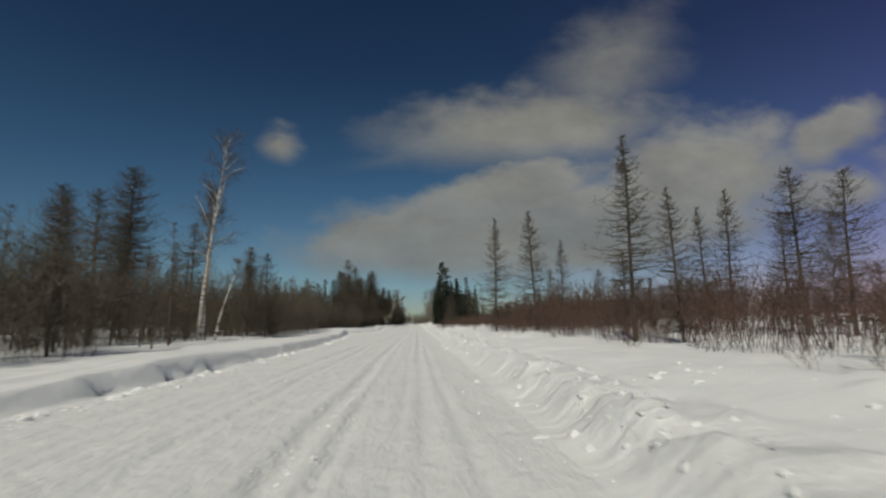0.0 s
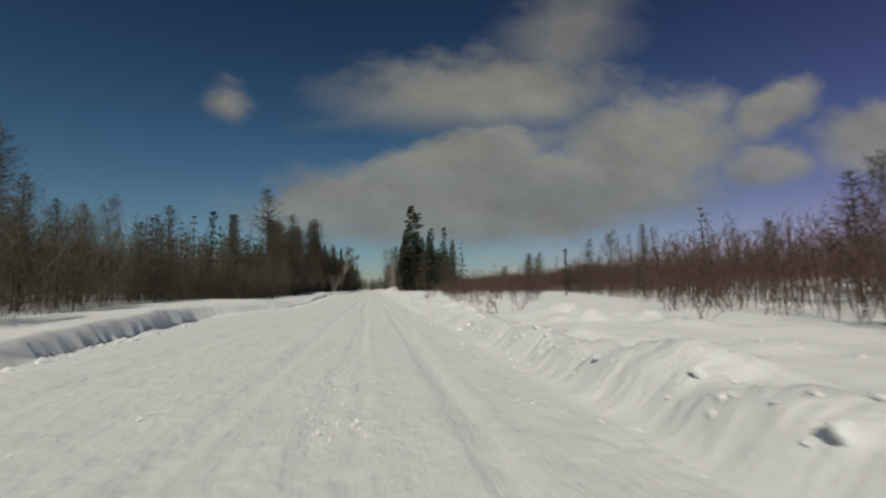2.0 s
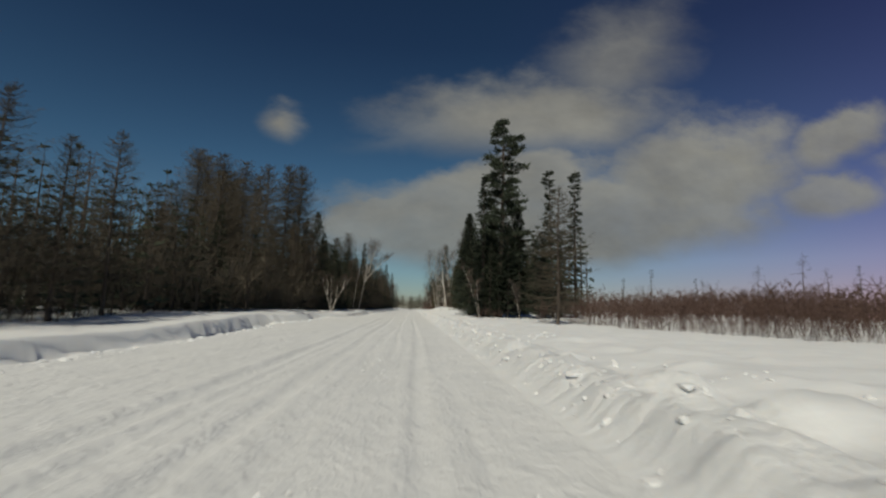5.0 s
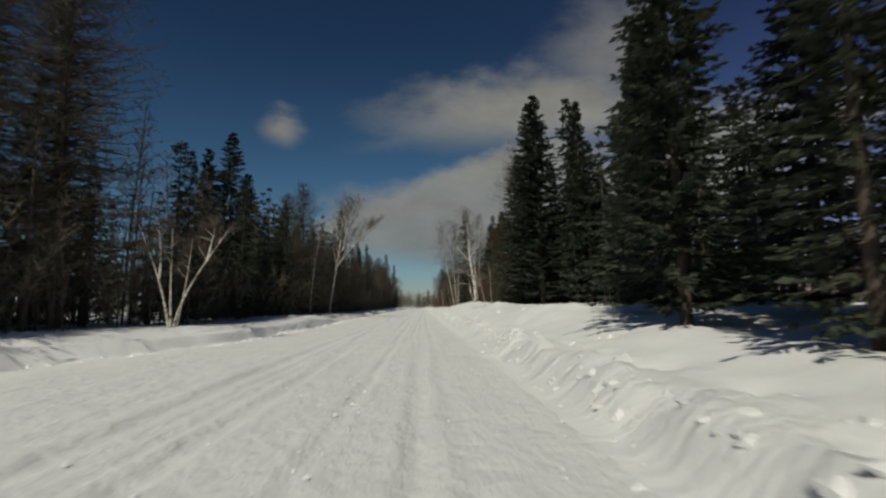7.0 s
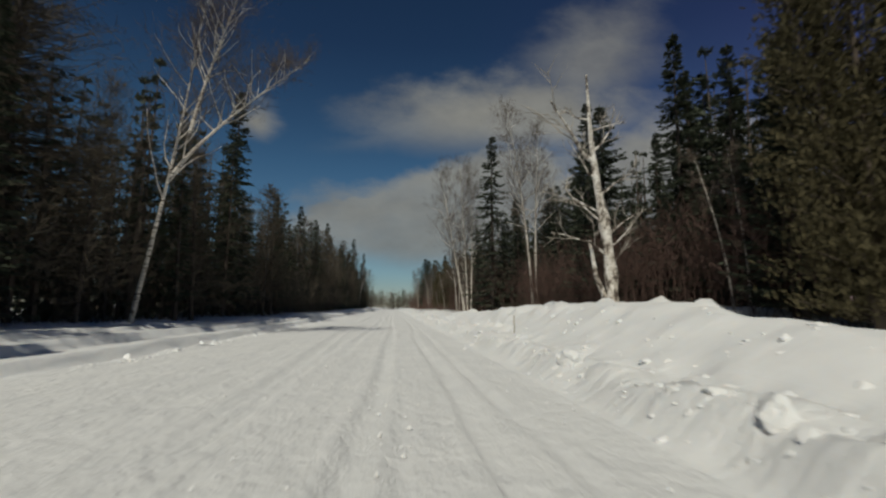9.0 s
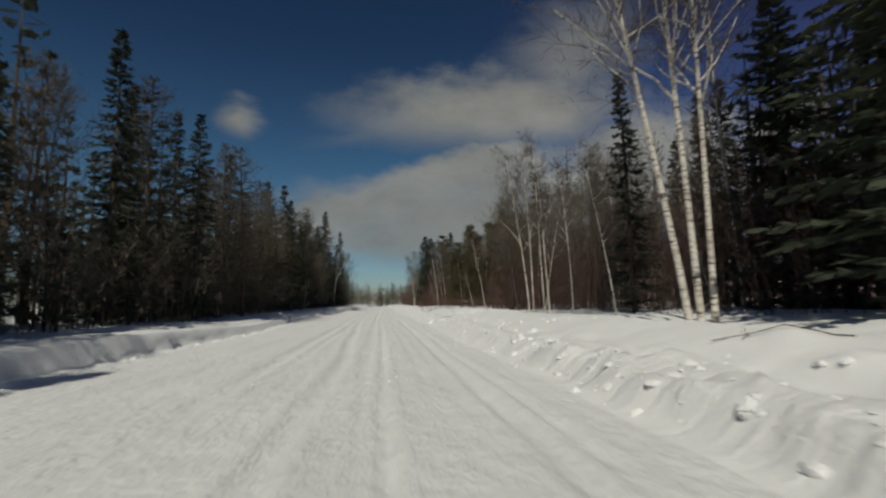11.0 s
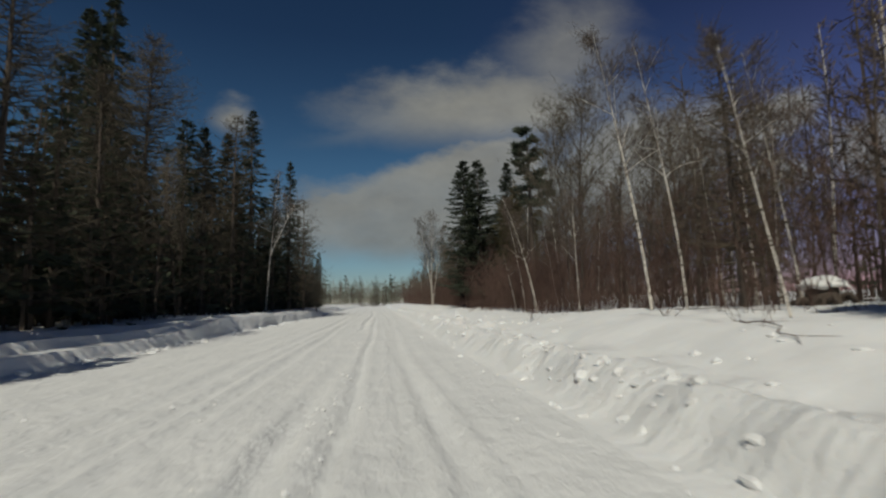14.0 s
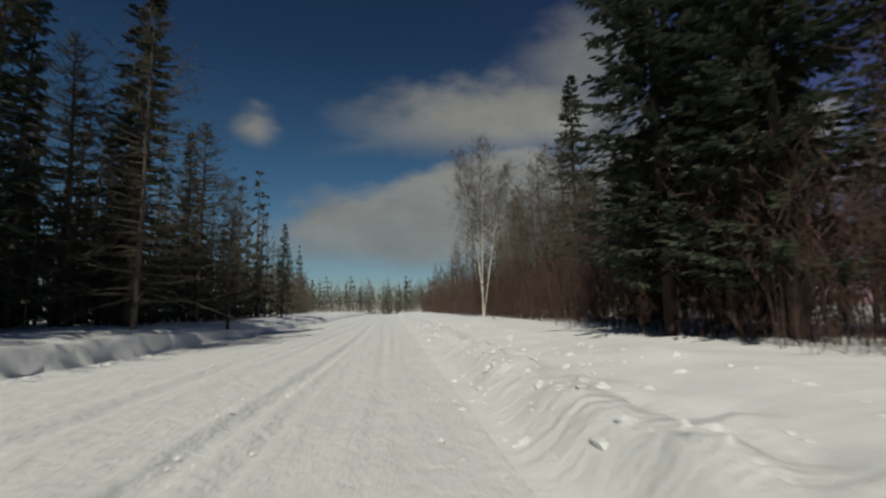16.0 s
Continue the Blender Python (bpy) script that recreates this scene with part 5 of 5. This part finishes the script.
for x, y, size in [(6.0, 6.5, 0.5), (6.2, 29.7, 0.8), (6.3, 26.5, 0.9), (5.8, 24.7, 1.0), (3.2, 52.8, 0.55), (3.4, 52.3, 0.6), (4.3, 53.0, 0.7), (4.8, 66.8, 0.9), (4.2, 63.9, 0.8), (4.0, 62.1, 1.0), (3.9, 61.4, 1.1), (5.1, 62.0, 1.0), (5.0, 65.2, 0.8), (3.9, 58.3, 0.7),
                   (3.7, 73.1, 0.4), (3.6, 72.7, 0.45), (4.4, 75.6, 0.6), (5.7, 76.9, 1.0), (6.5, 81.2, 0.9), (7.4, 79.0, 1.1), (6.6, 84.5, 1.0), (8.2, 82.0, 1.1), (9.0, 86.5, 1.2), (5.6, 132.2, 0.7), (6.2, 132.6, 0.8), (6.9, 132.2, 0.6), (3.7, 254.5, 1.0), (4.4, 255.0, 1.1), (4.9, 254.2, 1.1), (5.5, 255.3, 1.2), (6.1, 255.7, 1.2), (6.6, 254.4, 1.0), (5.2, 256.4, 1.1), (5.1, 268.8, 0.7), (4.4, 270.0, 0.7), (6.6, 294.0, 0.5), (5.6, 285.6, 0.8), (6.4, 285.2, 0.9), (5.9, 287.0, 0.7)]:
    put_shrub(x, y, 0.8 * size)
scatter = random.Random(12)
for _ in range(52):
    y = scatter.uniform(2, 90)
    put_shrub(scatter.uniform(5.6, 9.0) + 0.02 * y * scatter.random(), y, scatter.uniform(0.5, 1.1))
for _ in range(26):
    y = scatter.uniform(74, 92)
    put_shrub(scatter.uniform(7.0, 14.0), y, scatter.uniform(0.8, 1.3))
for _ in range(34):
    y = scatter.uniform(222, 312)
    put_shrub(scatter.uniform(5.2, 8.4), y, scatter.uniform(0.5, 1.0))


def lump_mesh(seed):
    """A broken slab of ploughed snow, with crumbled edges."""
    rng = np.random.RandomState(seed)
    bm = bmesh.new()
    bmesh.ops.create_icosphere(bm, subdivisions=3, radius=0.5)
    cut = [(unit(rng.randn(3) * [1, 1, 0.7]), 0.16 + 0.20 * rng.rand()) for _ in range(6)]
    for v in bm.verts:
        p = np.array(v.co)
        for n_, d_ in cut:
            over = p @ n_ - d_
            if over > 0:
                p = p - n_ * over
        q = Vector(p)
        v.co = q + noise.noise_vector(q * 5 + Vector((seed, 0, 0))) * 0.07 + noise.noise_vector(q * 14 + Vector((0, seed, 0))) * 0.022
    me = bpy.data.meshes.new("snow_clod")
    bm.to_mesh(me)
    bm.free()
    me.materials.append(SNOW)
    return me


CLODS = [lump_mesh(400 + i) for i in range(7)]


def put_clod(x, y, size):
    rng = random.Random(int(x * 59 + y * 83))
    ob = tagged(new("snow_clod", CLODS[rng.randrange(7)]), "angular lump of ploughed snow on the bank", "snow lump", "snow lumps along the windrow")
    ob.matrix_basis = pose(x, y, float(ground_z(x, y)) - 0.02 * size, rng.uniform(-20, 20), rng.uniform(-20, 20), rng.uniform(0, 360)) @ Matrix.Diagonal((size * 1.2, size * 1.1, size * 0.85, 1))


for x, y, size in [(2.66, 179.9, 0.50), (2.64, 176.0, 0.26), (2.64, 175.2, 0.38), (2.76, 275.5, 0.28), (2.55, 274.6, 0.32), (3.98, 275.3, 0.25), (3.3, 276.7, 0.32), (2.7, 163.2, 0.40), (2.31, 171.7, 0.42),
                   (2.56, 40.6, 0.20), (2.8, 42.2, 0.17), (3.0, 168.6, 0.36), (4.4, 158.5, 0.30), (2.48, 165.1, 0.46), (2.35, 237.3, 0.40), (2.35, 235.9, 0.42), (3.0, 229.0, 0.3), (3.4, 227.5, 0.3),
                   (3.55, 220.1, 0.40), (2.8, 219.0, 0.46), (2.9, 146.7, 0.28), (3.16, 141.0, 0.32), (3.4, 26.2, 0.24), (3.0, 27.4, 0.25), (3.3, 21.2, 0.25), (2.9, 61.0, 0.35), (3.1, 53.2, 0.28), (2.8, 280.5, 0.3), (4.0, 279.5, 0.25)]:
    put_clod(x, y, size)
for _ in range(20):
    y = scatter.uniform(0, 305)
    put_clod(2.5 + scatter.gauss(0.1, 0.35), y, scatter.uniform(0.10, 0.22))
for _ in range(24):
    y = scatter.uniform(0, 305)
    put_clod(float(np.interp(y, LEFT_Y, LEFT_X)) + scatter.uniform(0.1, 0.5), y, scatter.uniform(0.12, 0.28))


def crumbs():
    """Loose crumbs of snow between the wheel tracks."""
    rng = np.random.RandomState(9)
    n = 5000
    x = np.where(rng.rand(n) < 0.55, -0.62 + 0.22 * rng.randn(n), np.where(rng.rand(n) < 0.5, 1.7 + 0.4 * rng.randn(n), -2.4 + 0.9 * rng.randn(n)))
    y = rng.rand(n) * 312
    keep = vnoise(y * 0.25, x * 0 + 4) > 0.35
    x, y = x[keep], y[keep]
    n = len(x)
    r = 0.010 + 0.028 * rng.rand(n) ** 2.5
    o = np.stack([x, y, ground_z(x, y) + r * 0.3], 1)
    box = np.array([[1, 0, 0], [0, 1, 0], [-1, 0, 0], [0, -1, 0], [0, 0, 1]], float)
    v = o[:, None] + (box[None] * (0.7 + 0.6 * rng.rand(n, 5, 1))) * r[:, None, None]
    base = np.arange(n)[:, None] * 5
    f = np.concatenate([base + np.array([k, (k + 1) % 4, 4]) for k in range(4)])
    tagged(new("snow_crumbs", mesh_from("snow_crumbs", v.reshape(-1, 3), f, [SNOW])), "loose crumbs of snow between the wheel tracks", "snow", kind="stuff")


crumbs()


def windrow():
    """Small broken crust along the ploughed edges."""
    rng = np.random.RandomState(21)
    bm = bmesh.new()
    bmesh.ops.create_icosphere(bm, subdivisions=1, radius=1.0)
    v0 = np.array([v.co[:] for v in bm.verts])
    f0 = np.array([[v.index for v in f.verts] for f in bm.faces])
    bm.free()
    n = 8000
    y = rng.rand(n) * 320 - 4
    right = rng.rand(n) < 0.78
    x = np.where(right, 2.35 + 0.45 * fbm(y * 0.12, y * 0 + 21, 3) + 0.15 + 0.32 * rng.randn(n), np.interp(y, LEFT_Y, LEFT_X) + 0.35 * fbm(y * 0.2, y * 0 + 3, 3) + 0.15 + np.abs(rng.randn(n)) * 0.22)
    wide = right & (rng.rand(n) < 0.6)
    x = np.where(wide, 2.5 + 2.6 * rng.rand(n) ** 1.4, x)
    keep = vnoise(y * 0.4 + x * 0.3, x * 0.5 + 70) > np.where(wide, 0.50, 0.25)
    x, y, right = x[keep], y[keep], right[keep]
    n = len(x)
    r = np.where(right, 0.025 + 0.075 * rng.rand(n) ** 2.8, 0.03 + 0.09 * rng.rand(n) ** 2.6)
    squash = np.stack([0.8 + 0.7 * rng.rand(n), 0.8 + 0.7 * rng.rand(n), 0.5 + 0.4 * rng.rand(n)], 1)
    v = v0[None] * (0.55 + 0.8 * rng.rand(n, len(v0), 1)) * squash[:, None] * r[:, None, None]
    v = v + np.stack([x, y, ground_z(x, y) - 0.15 * r], 1)[:, None]
    f = f0[None] + (np.arange(n) * len(v0))[:, None, None]
    tagged(new("snow_crust", mesh_from("snow_crust", v.reshape(-1, 3), f.reshape(-1, 3), [SNOW])), "broken crust of snow along the ploughed edges", "snow", kind="stuff")


windrow()


def fallen_branch(a, b, seed, thick=0.011):
    """A bare branch that lies half sunk in the snow, from a to b on the ground."""
    rng = np.random.RandomState(seed)
    g = Geo()
    a, b = np.array(a, float), np.array(b, float)
    f = np.linspace(0, 1, 8)
    xy = a + (b - a) * f[:, None] + rng.randn(8, 2) * 0.03
    z = ground_z(xy[:, 0], xy[:, 1]) + 0.004 + 0.05 * np.sin(f * 3.1)
    pts = np.column_stack([xy, z])
    g.pipe(pts, np.linspace(thick, 0.006, 8), 5)
    parts = [("stem", g.mesh("stem", BRUSH, True))]
    for k in range(5):
        i = rng.randint(2, 7)
        d = unit(pts[i] - pts[i - 1] + rng.randn(3) * [0.5, 0.5, 0.3])
        twig = Geo()
        twig.sticks(pts[i], pts[i] + d * (0.25 + 0.3 * rng.rand()), 0.005, 0.002, 4)
        parts.append(("twig", twig.mesh("twig", BRUSH, True)))
    thing("fallen_branch", parts, "bare fallen branch half sunk in the snow", "branch", "fallen branches in the snow")


for n_, (a, b) in enumerate([((7.4, 268), (8.9, 266)), ((3.0, 236.5), (3.5, 235.4)), ((4.4, 241), (4.6, 239)), ((5.6, 172), (4.6, 173.4)), ((5.0, 212), (4.2, 213.6)),
                             ((6.4, 252), (5.2, 253.5)), ((5.2, 262.9), (4.5, 261.2)), ((5.4, 227), (6.2, 226)), ((4.2, 256), (5.8, 255.2)), ((3.6, 255.6), (5.0, 254.0)), ((5.2, 255.8), (4.0, 254.2))]):
    fallen_branch(a, b, 500 + n_)


def stump(x, y, size):
    """The torn foot of a fallen tree, capped with snow."""
    rng = np.random.RandomState(77)
    body = Geo()
    body.pipe([(0, 0, -0.3), (0.03, 0, 0.3), (0.08, 0.03, 0.55), (0.1, 0.05, 0.72)], [0.42, 0.36, 0.30, 0.16], 10)
    parts = [("stub", body.mesh("stub", CONIFER_BARK, True))]
    for k in range(9):
        a = k * 0.7 + rng.rand() * 0.5
        d = unit(np.array([math.cos(a), math.sin(a), 0.1 + 0.5 * rng.rand()]))
        o = np.array([0.0, 0.0, 0.15])
        root = Geo()
        root.pipe([o, o + d * 0.4, o + d * 0.6 + [0, 0, -0.05], o + unit(d + rng.randn(3) * 0.3 - [0, 0, 0.4]) * (0.85 + 0.3 * rng.rand())], [0.11, 0.08, 0.06, 0.015], 6)
        parts.append(("root", root.mesh("root", CONIFER_BARK, True)))
    bm = bmesh.new()
    bmesh.ops.create_icosphere(bm, subdivisions=3, radius=0.42)
    for v in bm.verts:
        w = v.co.copy()
        v.co = Vector((w.x * 1.2 + 0.05, w.y * 1.1, max(w.z, -0.5 * abs(w.x)) * 0.38 + 0.60)) + noise.noise_vector(w * 4) * 0.14
    cap = bpy.data.meshes.new("snow_cap")
    bm.to_mesh(cap)
    bm.free()
    cap.materials.append(SNOW)
    cap.polygons.foreach_set("use_smooth", np.full(len(cap.polygons), True))
    top = thing("tree_stump", parts + [("snow_cap", cap)], "torn dark tree stump capped with snow", "stump")
    top.matrix_basis = pose(x, y, float(ground_z(x, y)) - 0.12) @ Matrix.Diagonal((size, size, size, 1))


stump(10.2, 266.4, 1.0)


def marker_stake(x, y):
    g = Geo()
    g.pipe([(0, 0, -0.2), (0.01, 0, 0.3), (0.0, 0, 0.62)], [0.022, 0.022, 0.018], 6)
    ob = tagged(new("marker_stake", g.mesh("marker_stake", DEAD_WOOD, True)), "thin pale wooden stake in the snow bank", "stake")
    ob.matrix_basis = pose(x, y, float(ground_z(x, y)))


marker_stake(3.5, 187.3)
